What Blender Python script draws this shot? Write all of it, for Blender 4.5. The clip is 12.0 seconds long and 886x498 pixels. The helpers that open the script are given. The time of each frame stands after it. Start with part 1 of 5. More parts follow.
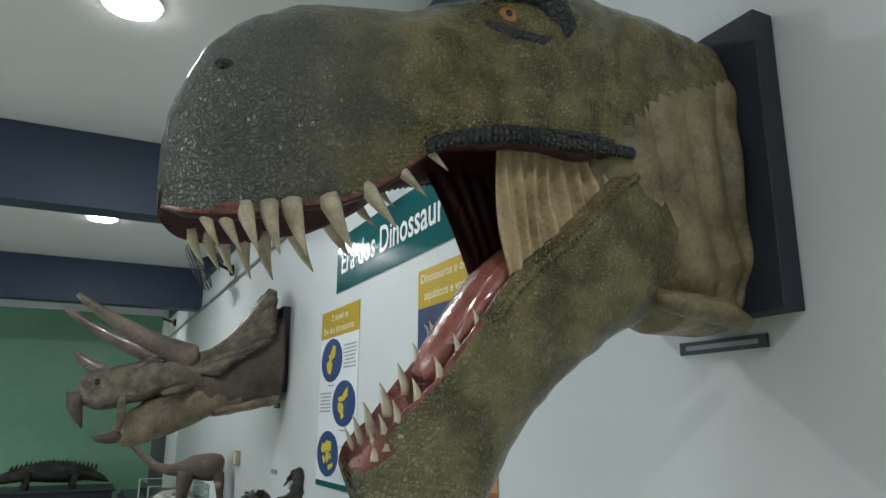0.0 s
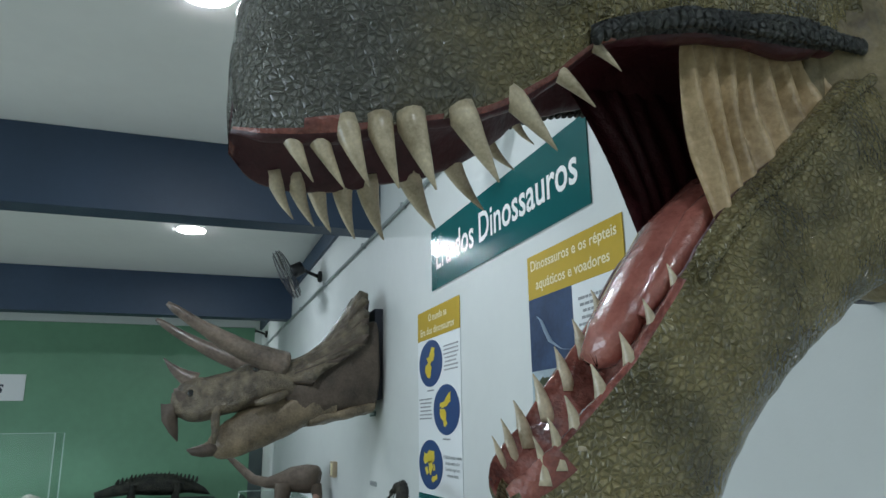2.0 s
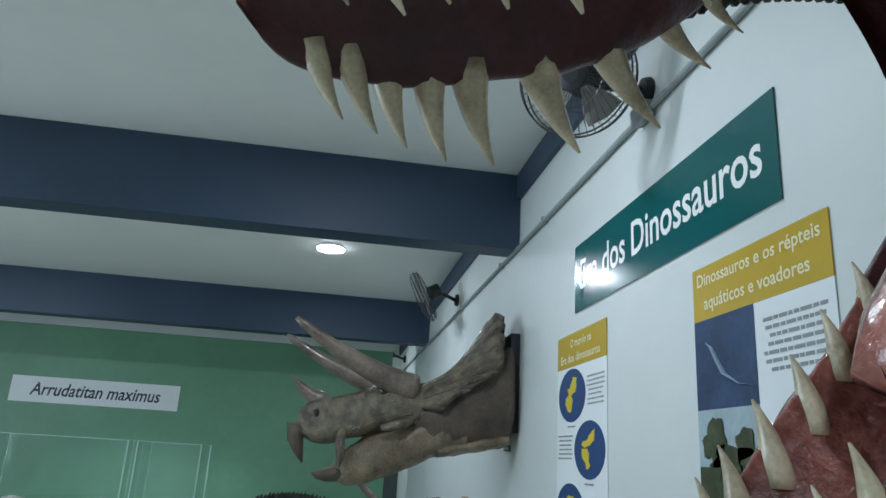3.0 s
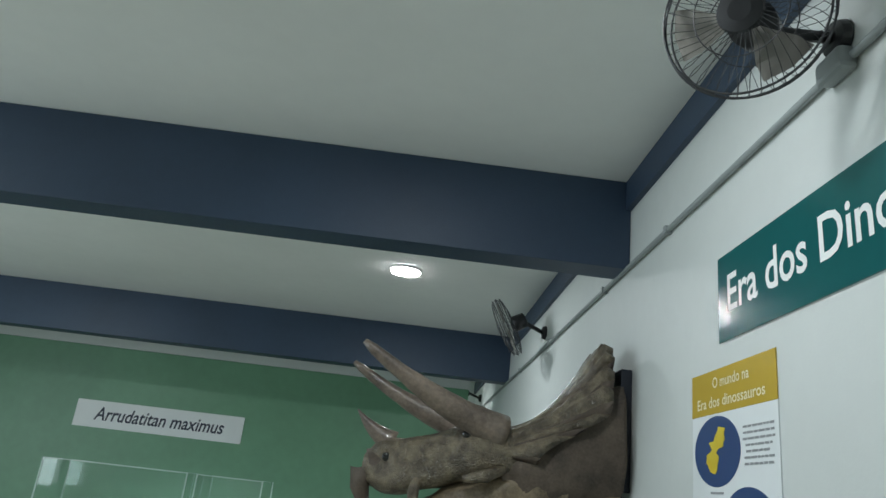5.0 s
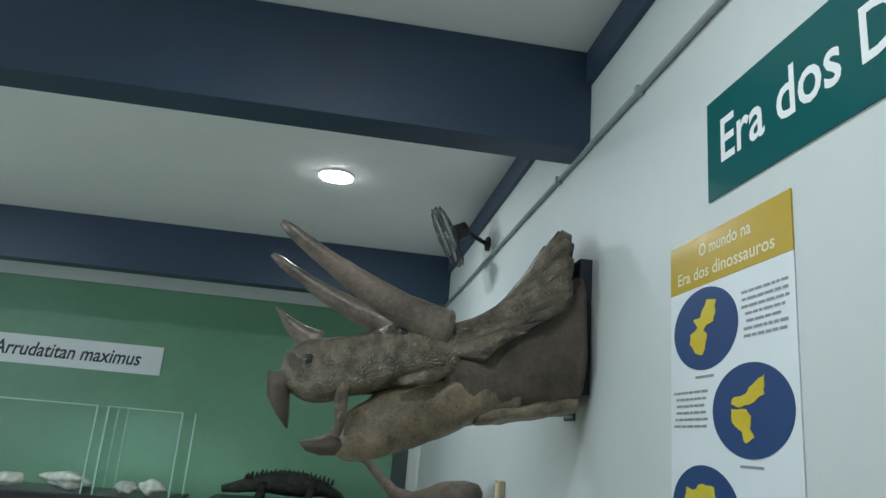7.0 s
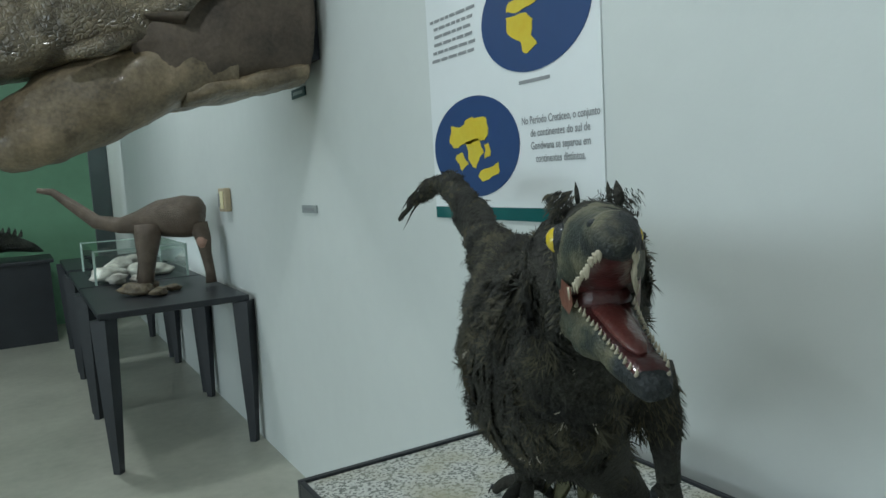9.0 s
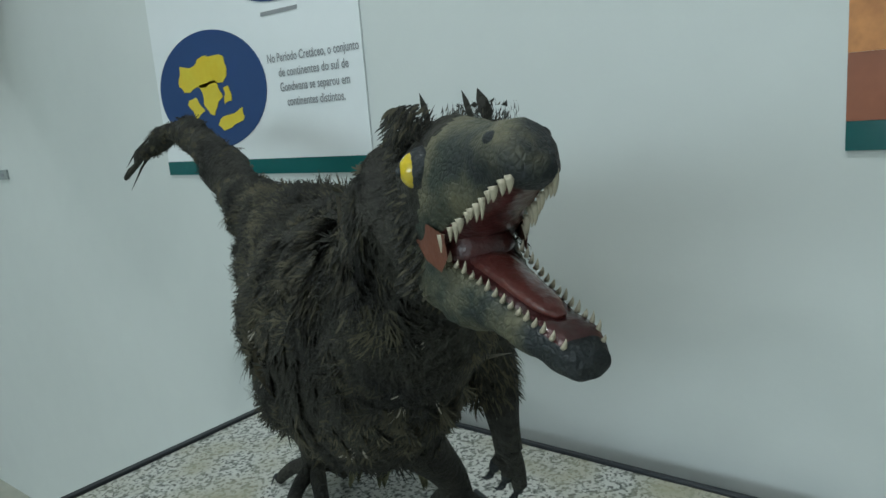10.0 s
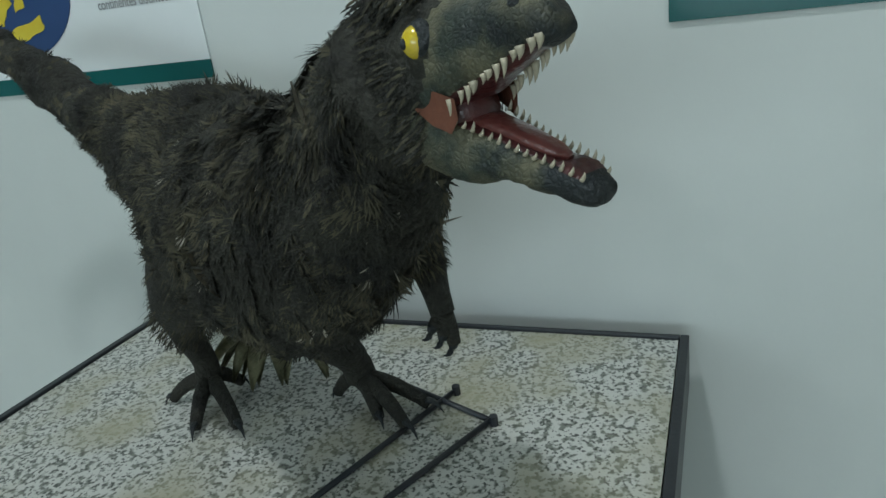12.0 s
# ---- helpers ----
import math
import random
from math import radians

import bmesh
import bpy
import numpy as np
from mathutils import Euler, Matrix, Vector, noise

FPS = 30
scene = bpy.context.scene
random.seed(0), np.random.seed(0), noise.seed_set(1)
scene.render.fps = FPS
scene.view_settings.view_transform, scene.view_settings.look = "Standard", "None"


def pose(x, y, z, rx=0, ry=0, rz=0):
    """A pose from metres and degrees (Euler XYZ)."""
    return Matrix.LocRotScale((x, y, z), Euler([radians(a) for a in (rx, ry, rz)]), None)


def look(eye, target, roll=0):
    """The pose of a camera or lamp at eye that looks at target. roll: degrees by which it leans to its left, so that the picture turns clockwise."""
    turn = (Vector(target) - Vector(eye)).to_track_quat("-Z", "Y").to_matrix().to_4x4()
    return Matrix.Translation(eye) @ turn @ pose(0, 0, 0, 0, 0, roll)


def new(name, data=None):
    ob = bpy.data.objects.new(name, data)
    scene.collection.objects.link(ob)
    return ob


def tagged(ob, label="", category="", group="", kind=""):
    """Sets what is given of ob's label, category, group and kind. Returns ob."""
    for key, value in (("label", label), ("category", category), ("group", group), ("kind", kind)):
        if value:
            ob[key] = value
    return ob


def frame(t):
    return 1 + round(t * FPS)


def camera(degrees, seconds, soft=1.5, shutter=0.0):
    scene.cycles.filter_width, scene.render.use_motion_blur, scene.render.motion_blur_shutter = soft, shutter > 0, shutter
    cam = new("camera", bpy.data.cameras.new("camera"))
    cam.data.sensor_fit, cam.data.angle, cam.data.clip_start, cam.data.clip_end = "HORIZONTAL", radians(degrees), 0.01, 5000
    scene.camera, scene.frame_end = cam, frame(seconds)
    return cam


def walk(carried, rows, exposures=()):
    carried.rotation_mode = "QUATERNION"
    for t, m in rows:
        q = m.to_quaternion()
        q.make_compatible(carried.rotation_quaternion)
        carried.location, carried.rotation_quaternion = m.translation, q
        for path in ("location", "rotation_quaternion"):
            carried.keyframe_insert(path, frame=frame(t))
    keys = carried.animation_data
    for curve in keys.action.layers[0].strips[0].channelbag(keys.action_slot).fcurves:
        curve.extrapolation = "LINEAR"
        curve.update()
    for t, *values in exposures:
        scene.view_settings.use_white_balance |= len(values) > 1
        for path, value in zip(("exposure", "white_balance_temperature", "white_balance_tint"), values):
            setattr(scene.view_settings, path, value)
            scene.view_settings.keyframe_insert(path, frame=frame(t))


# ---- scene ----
cam = camera(64.0, 12.0)
PATH = [
    (0, (-1.228, 0.212, 1.487), (-0.352, 1.948, 1.957), 0.2),
    (0.5, (-1.179, 0.276, 1.484), (-0.312, 2.014, 1.963), 0.6),
    (1, (-1.163, 0.341, 1.481), (-0.318, 2.09, 1.96), 0.3),
    (1.5, (-1.192, 0.436, 1.49), (-0.42, 2.221, 1.961), -1.5),
    (2, (-1.18, 0.556, 1.486), (-0.515, 2.376, 1.975), -0.9),
    (2.5, (-1.145, 0.707, 1.499), (-0.683, 2.583, 2.015), 0.7),
    (3, (-1.06, 0.894, 1.497), (-0.792, 2.792, 2.065), 3.5),
    (3.2, (-1.049, 0.953, 1.526), (-0.808, 2.856, 2.092), 3.5),
    (5, (-1.077, 1.549, 1.559), (-1.023, 3.438, 2.214), 6.6),
    (5.5, (-1.072, 1.698, 1.537), (-1.066, 3.578, 2.22), 7.9),
    (6, (-1.09, 1.852, 1.491), (-1.087, 3.724, 2.194), 9.2),
    (6.5, (-1.069, 1.986, 1.469), (-1.017, 3.866, 2.148), 8.5),
    (7, (-1.012, 2.113, 1.432), (-0.763, 4.027, 1.956), 4.9),
    (7.2, (-0.989, 2.163, 1.407), (-0.675, 4.088, 1.847), 3.8),
    (9, (-0.933, 2.598, 1.253), (0.08, 4.309, 1.044), -3.2),
    (9.5, (-0.904, 2.652, 1.237), (0.358, 4.171, 0.921), -3.9),
    (10, (-0.891, 2.735, 1.233), (0.653, 3.949, 0.856), -4.5),
    (10.5, (-0.917, 2.792, 1.227), (0.792, 3.721, 0.762), -5.6),
    (11, (-0.937, 2.808, 1.223), (0.811, 3.615, 0.681), -7.0),
    (11.5, (-0.959, 2.804, 1.226), (0.785, 3.573, 0.618), -7.4),
    (12, (-0.975, 2.8, 1.231), (0.758, 3.527, 0.548), -7.4),
]
EXPOSURES = [(0, -0.08, 6500, 18), (1.5, -0.10, 6350, 16), (2.5, -0.08, 5850, 15), (3.2, -0.04, 5800, 13), (5.0, -0.12, 6350, 13), (5.5, -0.14, 6350, 13), (7.2, -0.06, 6150, 12), (9.0, 0.0, 6250, 10), (12.0, -0.12, 6200, 9)]
walk(cam, [(t, look(eye, target, roll)) for t, eye, target, roll in PATH], EXPOSURES)

# ---------- light ----------
world = bpy.data.worlds.new("world")
scene.world = world
world.use_nodes = True
world.node_tree.nodes["Background"].inputs[0].default_value = (0.75, 0.85, 0.85, 1)
world.node_tree.nodes["Background"].inputs[1].default_value = 0.02
# x = -4.9 row is unseen, added to brighten the left ceiling and green wall
LAMPS_AND_ADDED = [(x, y) for y in (-0.9, 3.3, 7.12, 11.2) for x in (-1.2, -4.9)]
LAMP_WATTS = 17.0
LEFT_FILL_WATTS = 165.0
CEIL = 3.27
WX0, WY0, WY1, GREEN_Y = -8.2, -3.2, 12.6, 10.45


# ---------- materials ----------
def mat(name, color, rough=0.6, var=0.12, scale=6.0, bump=0.0, bump_scale=60.0, metal=0.0, spec=0.5, tint=None, coat=0.0, space="Object"):
    """A principled material whose colour wanders at two scales, with fine relief."""
    m = bpy.data.materials.new(name)
    m.use_nodes = True
    nt = m.node_tree
    b = nt.nodes["Principled BSDF"]
    b.inputs["Roughness"].default_value = rough
    b.inputs["Metallic"].default_value = metal
    b.inputs["Specular IOR Level"].default_value = spec
    b.inputs["Coat Weight"].default_value = coat
    tc = nt.nodes.new("ShaderNodeTexCoord")
    n1 = nt.nodes.new("ShaderNodeTexNoise")
    n1.inputs["Scale"].default_value = scale
    n1.inputs["Detail"].default_value = 6.0
    n2 = nt.nodes.new("ShaderNodeTexNoise")
    n2.inputs["Scale"].default_value = scale * 9
    n2.inputs["Detail"].default_value = 3.0
    add = nt.nodes.new("ShaderNodeMath")
    add.operation = "MULTIPLY_ADD"
    add.inputs[1].default_value = 0.45
    ramp = nt.nodes.new("ShaderNodeValToRGB")
    lo = tuple(c * (1 - var) for c in color)
    hi = tuple(min(1, c * (1 + var)) for c in (tint or color))
    ramp.color_ramp.elements[0].position, ramp.color_ramp.elements[1].position = 0.45, 1.0
    ramp.color_ramp.elements[0].color, ramp.color_ramp.elements[1].color = (*lo, 1), (*hi, 1)
    for n in (n1, n2):
        nt.links.new(tc.outputs[space], n.inputs["Vector"])
    nt.links.new(n2.outputs["Fac"], add.inputs[0])
    nt.links.new(n1.outputs["Fac"], add.inputs[2])
    nt.links.new(add.outputs[0], ramp.inputs["Fac"])
    nt.links.new(ramp.outputs["Color"], b.inputs["Base Color"])
    if bump:
        n3 = nt.nodes.new("ShaderNodeTexNoise")
        n3.inputs["Scale"].default_value = bump_scale
        n3.inputs["Detail"].default_value = 5.0
        bp = nt.nodes.new("ShaderNodeBump")
        bp.inputs["Strength"].default_value = bump
        bp.inputs["Distance"].default_value = 0.01
        nt.links.new(tc.outputs[space], n3.inputs["Vector"])
        nt.links.new(n3.outputs["Fac"], bp.inputs["Height"])
        nt.links.new(bp.outputs["Normal"], b.inputs["Normal"])
    return m


def glow(name, color, strength):
    m = bpy.data.materials.new(name)
    m.use_nodes = True
    b = m.node_tree.nodes["Principled BSDF"]
    b.inputs["Base Color"].default_value = (*color, 1)
    b.inputs["Emission Color"].default_value = (*color, 1)
    b.inputs["Emission Strength"].default_value = strength
    return m


def glass(name):
    m = bpy.data.materials.new(name)
    m.use_nodes = True
    nt = m.node_tree
    b = nt.nodes["Principled BSDF"]
    b.inputs["Base Color"].default_value = (0.92, 0.97, 0.95, 1)
    b.inputs["Roughness"].default_value = 0.02
    b.inputs["Transmission Weight"].default_value = 1.0
    b.inputs["IOR"].default_value = 1.45
    return m


M_WALL = mat("wall_paint", (0.62, 0.65, 0.635), 0.55, 0.035, 1.5, 0.04, 90)
M_CEIL = mat("ceiling_paint", (0.80, 0.82, 0.80), 0.7, 0.03, 1.2, 0.05, 60)
M_NAVY = mat("navy_paint", (0.028, 0.052, 0.092), 0.5, 0.12, 2.0, 0.15, 120)
M_GREEN = mat("green_paint", (0.160, 0.335, 0.205), 0.4, 0.10, 1.2, 0.06, 80)
M_FLOOR = mat("floor_cement", (0.40, 0.40, 0.335), 0.35, 0.2, 2.2, 0.05, 40)
M_CONDUIT = mat("grey_pvc", (0.30, 0.33, 0.33), 0.45, 0.06, 5)
M_BLACK = mat("black_metal", (0.018, 0.021, 0.026), 0.42, 0.2, 8, 0.05, 200)
M_FAN = mat("fan_black", (0.02, 0.02, 0.022), 0.4, 0.15, 12)
M_CAGE = mat("fan_cage_wire", (0.06, 0.06, 0.065), 0.4, 0.15, 12, metal=0.3)
M_BOARD = mat("board_navy_black", (0.018, 0.022, 0.034), 0.55, 0.2, 9, 0.25, 160)
M_TEAL = mat("teal_vinyl", (0.012, 0.105, 0.105), 0.16, 0.05, 3)
M_YELLOW = mat("mustard_vinyl", (0.52, 0.36, 0.045), 0.22, 0.05, 3)
M_WHITE = mat("white_vinyl", (0.74, 0.77, 0.78), 0.55, 0.02, 3)
M_LETTER = mat("letter_white", (0.85, 0.87, 0.86), 0.4, 0.02, 3)
M_CREAM = mat("letter_cream", (0.80, 0.72, 0.45), 0.4, 0.02, 3)
M_INK = mat("ink_grey", (0.27, 0.28, 0.29), 0.5, 0.05, 3)
M_INKB = mat("ink_navy", (0.03, 0.035, 0.06), 0.5, 0.05, 3)
M_BLUE = mat("print_blue", (0.018, 0.055, 0.165), 0.55, 0.06, 4)
M_DEEP = mat("print_deep_sea", (0.015, 0.03, 0.08), 0.55, 0.35, 6, tint=(0.03, 0.06, 0.13))
M_PALE = mat("print_pale_blue", (0.35, 0.45, 0.55), 0.55, 0.15, 8)
M_LAND = mat("print_yellow", (0.70, 0.50, 0.03), 0.35, 0.10, 10, tint=(0.62, 0.52, 0.06))
M_SKY = mat("print_sky", (0.35, 0.43, 0.47), 0.55, 0.2, 5)
M_BUSH = mat("print_bush", (0.02, 0.028, 0.016), 0.4, 0.4, 16, tint=(0.07, 0.08, 0.04))
M_ORANGE = mat("print_orange", (0.40, 0.145, 0.05), 0.55, 0.25, 7, tint=(0.62, 0.27, 0.08))
M_RUST = mat("print_rust", (0.26, 0.085, 0.04), 0.55, 0.2, 7)
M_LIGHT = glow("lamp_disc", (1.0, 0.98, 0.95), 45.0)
M_LAMPRIM = mat("lamp_rim", (0.7, 0.7, 0.7), 0.4, 0.03, 5)
M_GLASS = glass("case_glass")
M_BOX = mat("socket_plastic", (0.45, 0.36, 0.24), 0.5, 0.1, 10)
M_PLAQUE = mat("plaque_dark", (0.02, 0.05, 0.055), 0.4, 0.1, 10)
M_ROCK = mat("bone_plaster", (0.42, 0.39, 0.33), 0.8, 0.25, 14, 0.5, 60, tint=(0.62, 0.6, 0.54))


# ---------- helpers for things ----------
def link(name, bm, mats, parent=None, smooth=False):
    me = bpy.data.meshes.new(name)
    bmesh.ops.recalc_face_normals(bm, faces=bm.faces)
    bm.to_mesh(me)
    bm.free()
    for m in (mats if isinstance(mats, (list, tuple)) else [mats]):
        me.materials.append(m)
    if smooth:
        me.polygons.foreach_set("use_smooth", [True] * len(me.polygons))
    ob = new(name, me)
    ob.parent = parent
    return ob


def part(name, bm, material, parent, label="", smooth=False):
    ob = link(name, bm, material, parent, smooth)
    return tagged(ob, label) if label else ob


def empty(name, at=(0, 0, 0)):
    ob = new(name)
    ob.location = at
    return ob


def add_box(bm, lo, hi, bevel=0.0, mi=0):
    """An axis-aligned box from corner lo to corner hi."""
    c = [(a + b) / 2 for a, b in zip(lo, hi)]
    s = [abs(b - a) for a, b in zip(lo, hi)]
    r = bmesh.ops.create_cube(bm, size=1.0, matrix=Matrix.LocRotScale(c, None, s))
    fs = {f for v in r["verts"] for f in v.link_faces}
    if bevel:
        es = list({e for v in r["verts"] for e in v.link_edges})
        q = bmesh.ops.bevel(bm, geom=es, offset=bevel, segments=2, affect="EDGES", profile=0.5)
        fs |= set(q["faces"])
    for f in fs:
        if f.is_valid:
            f.material_index = mi


def box(lo, hi, bevel=0.0):
    bm = bmesh.new()
    add_box(bm, lo, hi, bevel)
    return bm


def frame_of(d):
    d = Vector(d).normalized()
    a = Vector((0, 0, 1)) if abs(d.z) < 0.9 else Vector((1, 0, 0))
    s = d.cross(a).normalized()
    return s, s.cross(d).normalized()


def add_tube(bm, pts, radii, sides=12, mi=0, flat=1.0, cap=True):
    """A tube through pts with a radius at each."""
    pts = [Vector(p) for p in pts]
    rings = []
    for i, p in enumerate(pts):
        d = pts[min(i + 1, len(pts) - 1)] - pts[max(i - 1, 0)]
        s, u = frame_of(d)
        r = radii[i] if isinstance(radii, (list, tuple)) else radii
        rings.append([bm.verts.new(p + r * (math.cos(k * 2 * math.pi / sides) * s + flat * math.sin(k * 2 * math.pi / sides) * u)) for k in range(sides)])
    skin_rings(bm, rings, mi, cap)


def skin_rings(bm, rings, mi=0, cap=True):
    n = len(rings[0])
    for a, b in zip(rings, rings[1:]):
        for k in range(n):
            bm.faces.new((a[k], a[(k + 1) % n], b[(k + 1) % n], b[k])).material_index = mi
    if cap:
        bm.faces.new(rings[0][::-1]).material_index = mi
        bm.faces.new(rings[-1]).material_index = mi


def tube(pts, r, sides=12):
    bm = bmesh.new()
    add_tube(bm, pts, r, sides)
    return bm


def on_wall(y0, y1, z0, z1, x=0.0, thick=0.004):
    """A thin plate on the long wall, from y0 to y1 and z0 to z1, its face thick proud of x."""
    return box((x - thick, min(y0, y1), z0), (x, max(y0, y1), z1))


def writing(name, text, size_w, at, turn, material, parent, shear=0.0, height=None, em=None):
    """Letters as a thin mesh, scaled to the width size_w (and to a cap height), standing at `at`."""
    cu = bpy.data.curves.new(name, "FONT")
    cu.body, cu.extrude, cu.shear, cu.resolution_u = text, 0.0, shear, 3
    cu.offset = 0.014
    tmp = bpy.data.objects.new(name, cu)
    scene.collection.objects.link(tmp)
    bpy.context.view_layer.update()
    me = bpy.data.meshes.new_from_object(tmp)
    bpy.data.objects.remove(tmp)
    xs = [v.co.x for v in me.vertices]
    ys = [v.co.y for v in me.vertices]
    sx = size_w / (max(xs) - min(xs))
    sy = em or ((height / (max(ys) - min(ys))) if height else sx)
    me.transform(Matrix.Diagonal((sx, sy, 1, 1)) @ Matrix.Translation((-min(xs), 0 if em else -min(ys), 0)))
    me.materials.append(material)
    ob = new(name, me)
    ob.parent = parent
    ob.matrix_basis = Matrix.Translation(at) @ turn
    return ob


# letters on the long wall read towards -y and face -x
TURN_WALL = Matrix(((0, 0, -1, 0), (-1, 0, 0, 0), (0, 1, 0, 0), (0, 0, 0, 1)))
# letters on the green wall read towards +x and face -y
TURN_FAR = Matrix(((1, 0, 0, 0), (0, 0, -1, 0), (0, 1, 0, 0), (0, 0, 0, 1)))


# ---------- the room ----------
def setting(name, bm, material, label, cat):
    return tagged(link(name, bm, material), label, cat, kind="structure")


setting("floor", box((WX0 - 0.2, WY0 - 0.2, -0.1), (0.2, WY1 + 0.2, 0)), M_FLOOR, "worn greenish-grey cement floor of the hall", "floor")
setting("wall_east", box((0, WY0, 0), (0.2, WY1, CEIL)), M_WALL, "long white painted wall with signs and mounted heads", "wall")
# unseen opening, added with its area light to bring light from the left
OPENING = (0.5, 6.5, 0.9, 2.6)
bm = box((WX0 - 0.2, WY0, 0), (WX0, OPENING[0], CEIL))
add_box(bm, (WX0 - 0.2, OPENING[1], 0), (WX0, WY1, CEIL))
add_box(bm, (WX0 - 0.2, OPENING[0], 0), (WX0, OPENING[1], OPENING[2]))
add_box(bm, (WX0 - 0.2, OPENING[0], OPENING[3]), (WX0, OPENING[1], CEIL))
setting("wall_west", bm, M_WALL, "plain white painted side wall with an unseen opening added for light", "wall")
d = bpy.data.lights.new("left_fill_light", "AREA")
d.shape, d.size, d.size_y, d.energy, d.color = "RECTANGLE", OPENING[1] - OPENING[0], OPENING[3] - OPENING[2], LEFT_FILL_WATTS, (0.80, 0.96, 1.0)
o = new("left_fill_light", d)
o.matrix_world = look((WX0 - 0.1, (OPENING[0] + OPENING[1]) / 2, (OPENING[2] + OPENING[3]) / 2), (0, (OPENING[0] + OPENING[1]) / 2, (OPENING[2] + OPENING[3]) / 2))
setting("wall_south", box((WX0 - 0.2, WY0 - 0.2, 0), (0.2, WY0, CEIL)), M_WALL, "plain white painted end wall", "wall")
setting("wall_north", box((WX0 - 0.2, WY1, 0), (0.2, WY1 + 0.2, CEIL)), M_WALL, "white painted end wall behind the green partition", "wall")
setting("ceiling", box((WX0 - 0.2, WY0 - 0.2, CEIL), (0.2, WY1 + 0.2, CEIL + 0.15)), M_CEIL, "white painted ceiling slab", "ceiling")
setting("partition_green", box((WX0, GREEN_Y, 0), (-0.30, GREEN_Y + 0.12, 2.84)), M_GREEN, "matt green painted partition wall with a white band over it", "wall")
setting("partition_band", box((WX0, GREEN_Y, 2.844), (-0.30, GREEN_Y + 0.12, CEIL - 0.002)), M_WALL, "white painted band above the green partition", "wall")
for k, y in enumerate((0.85, 5.0, 9.1)):
    setting("ceiling_beam", box((WX0 + 0.002, y, 2.772), (-0.002, y + 0.2, CEIL - 0.002), 0.004), M_NAVY, "dark navy painted concrete ceiling beam", "beam")
for y0, y1 in ((WY0, 0.848), (1.052, 4.998), (5.202, 9.098), (9.302, WY1)):
    setting("wall_strip", box((-0.03, y0, 3.10), (-0.001, y1, CEIL - 0.002)), M_NAVY, "dark navy painted strip under the ceiling along the wall", "trim")


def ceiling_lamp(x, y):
    lamp = tagged(empty("ceiling_lamp", (x, y, CEIL)), "round white recessed ceiling lamp, switched on; unseen left row added", "lamp", "ceiling lamps of the hall")
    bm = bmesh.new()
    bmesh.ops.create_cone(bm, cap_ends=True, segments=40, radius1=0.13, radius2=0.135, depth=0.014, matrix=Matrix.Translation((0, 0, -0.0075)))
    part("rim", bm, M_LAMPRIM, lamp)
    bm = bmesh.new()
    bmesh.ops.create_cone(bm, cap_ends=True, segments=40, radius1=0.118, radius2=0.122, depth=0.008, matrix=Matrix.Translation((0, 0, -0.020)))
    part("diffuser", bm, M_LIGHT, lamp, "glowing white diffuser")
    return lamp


for x, y in LAMPS_AND_ADDED:
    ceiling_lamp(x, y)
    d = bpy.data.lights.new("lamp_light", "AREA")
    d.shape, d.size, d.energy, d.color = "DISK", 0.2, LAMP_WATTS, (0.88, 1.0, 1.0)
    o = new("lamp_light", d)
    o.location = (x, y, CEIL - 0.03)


# ---------- signs and posters on the long wall ----------
def disc(cy, cz, ry, rz, x, thick=0.003, n=48):
    """A flat oval plate on the long wall."""
    bm = bmesh.new()
    bmesh.ops.create_cone(bm, cap_ends=True, segments=n, radius1=1, radius2=1, depth=1, matrix=Matrix(((0, 0, thick, x - thick / 2), (ry, 0, 0, cy), (0, rz, 0, cz), (0, 0, 0, 1))))
    return bm


def blob(cy, cz, ry, rz, x, seed, n=26, rough=0.35):
    """A flat patch with a ragged outline on the long wall."""
    bm = bmesh.new()
    vs = []
    for k in range(n):
        a = 2 * math.pi * k / n
        r = 1 + rough * noise.noise((math.cos(a) * 1.7 + seed, math.sin(a) * 1.7, seed * 3.1))
        vs.append(bm.verts.new((x, cy + ry * r * math.cos(a), cz + rz * r * math.sin(a))))
    f = bm.faces.new(vs)
    bmesh.ops.extrude_face_region(bm, geom=[f])
    for v in vs:
        v.co.x += 0.0015
    return bm


def bars(y0, y1, z_top, rows, parent, x, seed, pitch=0.0175, thick=0.007):
    """Rows of small print that cannot be read, ranged round their middle."""
    rnd = random.Random(seed)
    for k in range(rows):
        inset = rnd.uniform(0.0, 0.14) * (y0 - y1)
        z = z_top - k * pitch
        a, b = y0 - inset, y1 + inset
        bm = bmesh.new()
        yy = a
        while yy > b + 0.01:
            w = rnd.uniform(0.012, 0.04)
            add_box(bm, (x - 0.001, max(yy - w, b), z - thick), (x, yy, z))
            yy -= w + 0.006
        part("text_line", bm, M_INK, parent)


sign = tagged(empty("wall_sign", (0, 0, 0)), "glossy dark teal wall sign with white letters", "sign")
part("panel", on_wall(3.945, 2.402, 2.168, 2.479, -0.001, 0.005), M_TEAL, sign)
writing("lettering", "Era dos Dinossauros", 1.40, (-0.0075, 3.868, 2.262), TURN_WALL, M_LETTER, sign, height=0.135)

p1 = tagged(empty("map_poster"), "white poster of three blue globe maps under a mustard title", "poster")
PX = -0.001
part("sheet", on_wall(4.187, 3.568, 1.172, 1.93, PX, 0.003), M_WHITE, p1)
part("title_band", on_wall(4.187, 3.568, 1.9302, 2.082, PX, 0.004), M_YELLOW, p1, "mustard yellow title band")
part("foot_band", on_wall(4.187, 3.568, 1.143, 1.1718, PX, 0.004), M_TEAL, p1, "dark teal foot band")
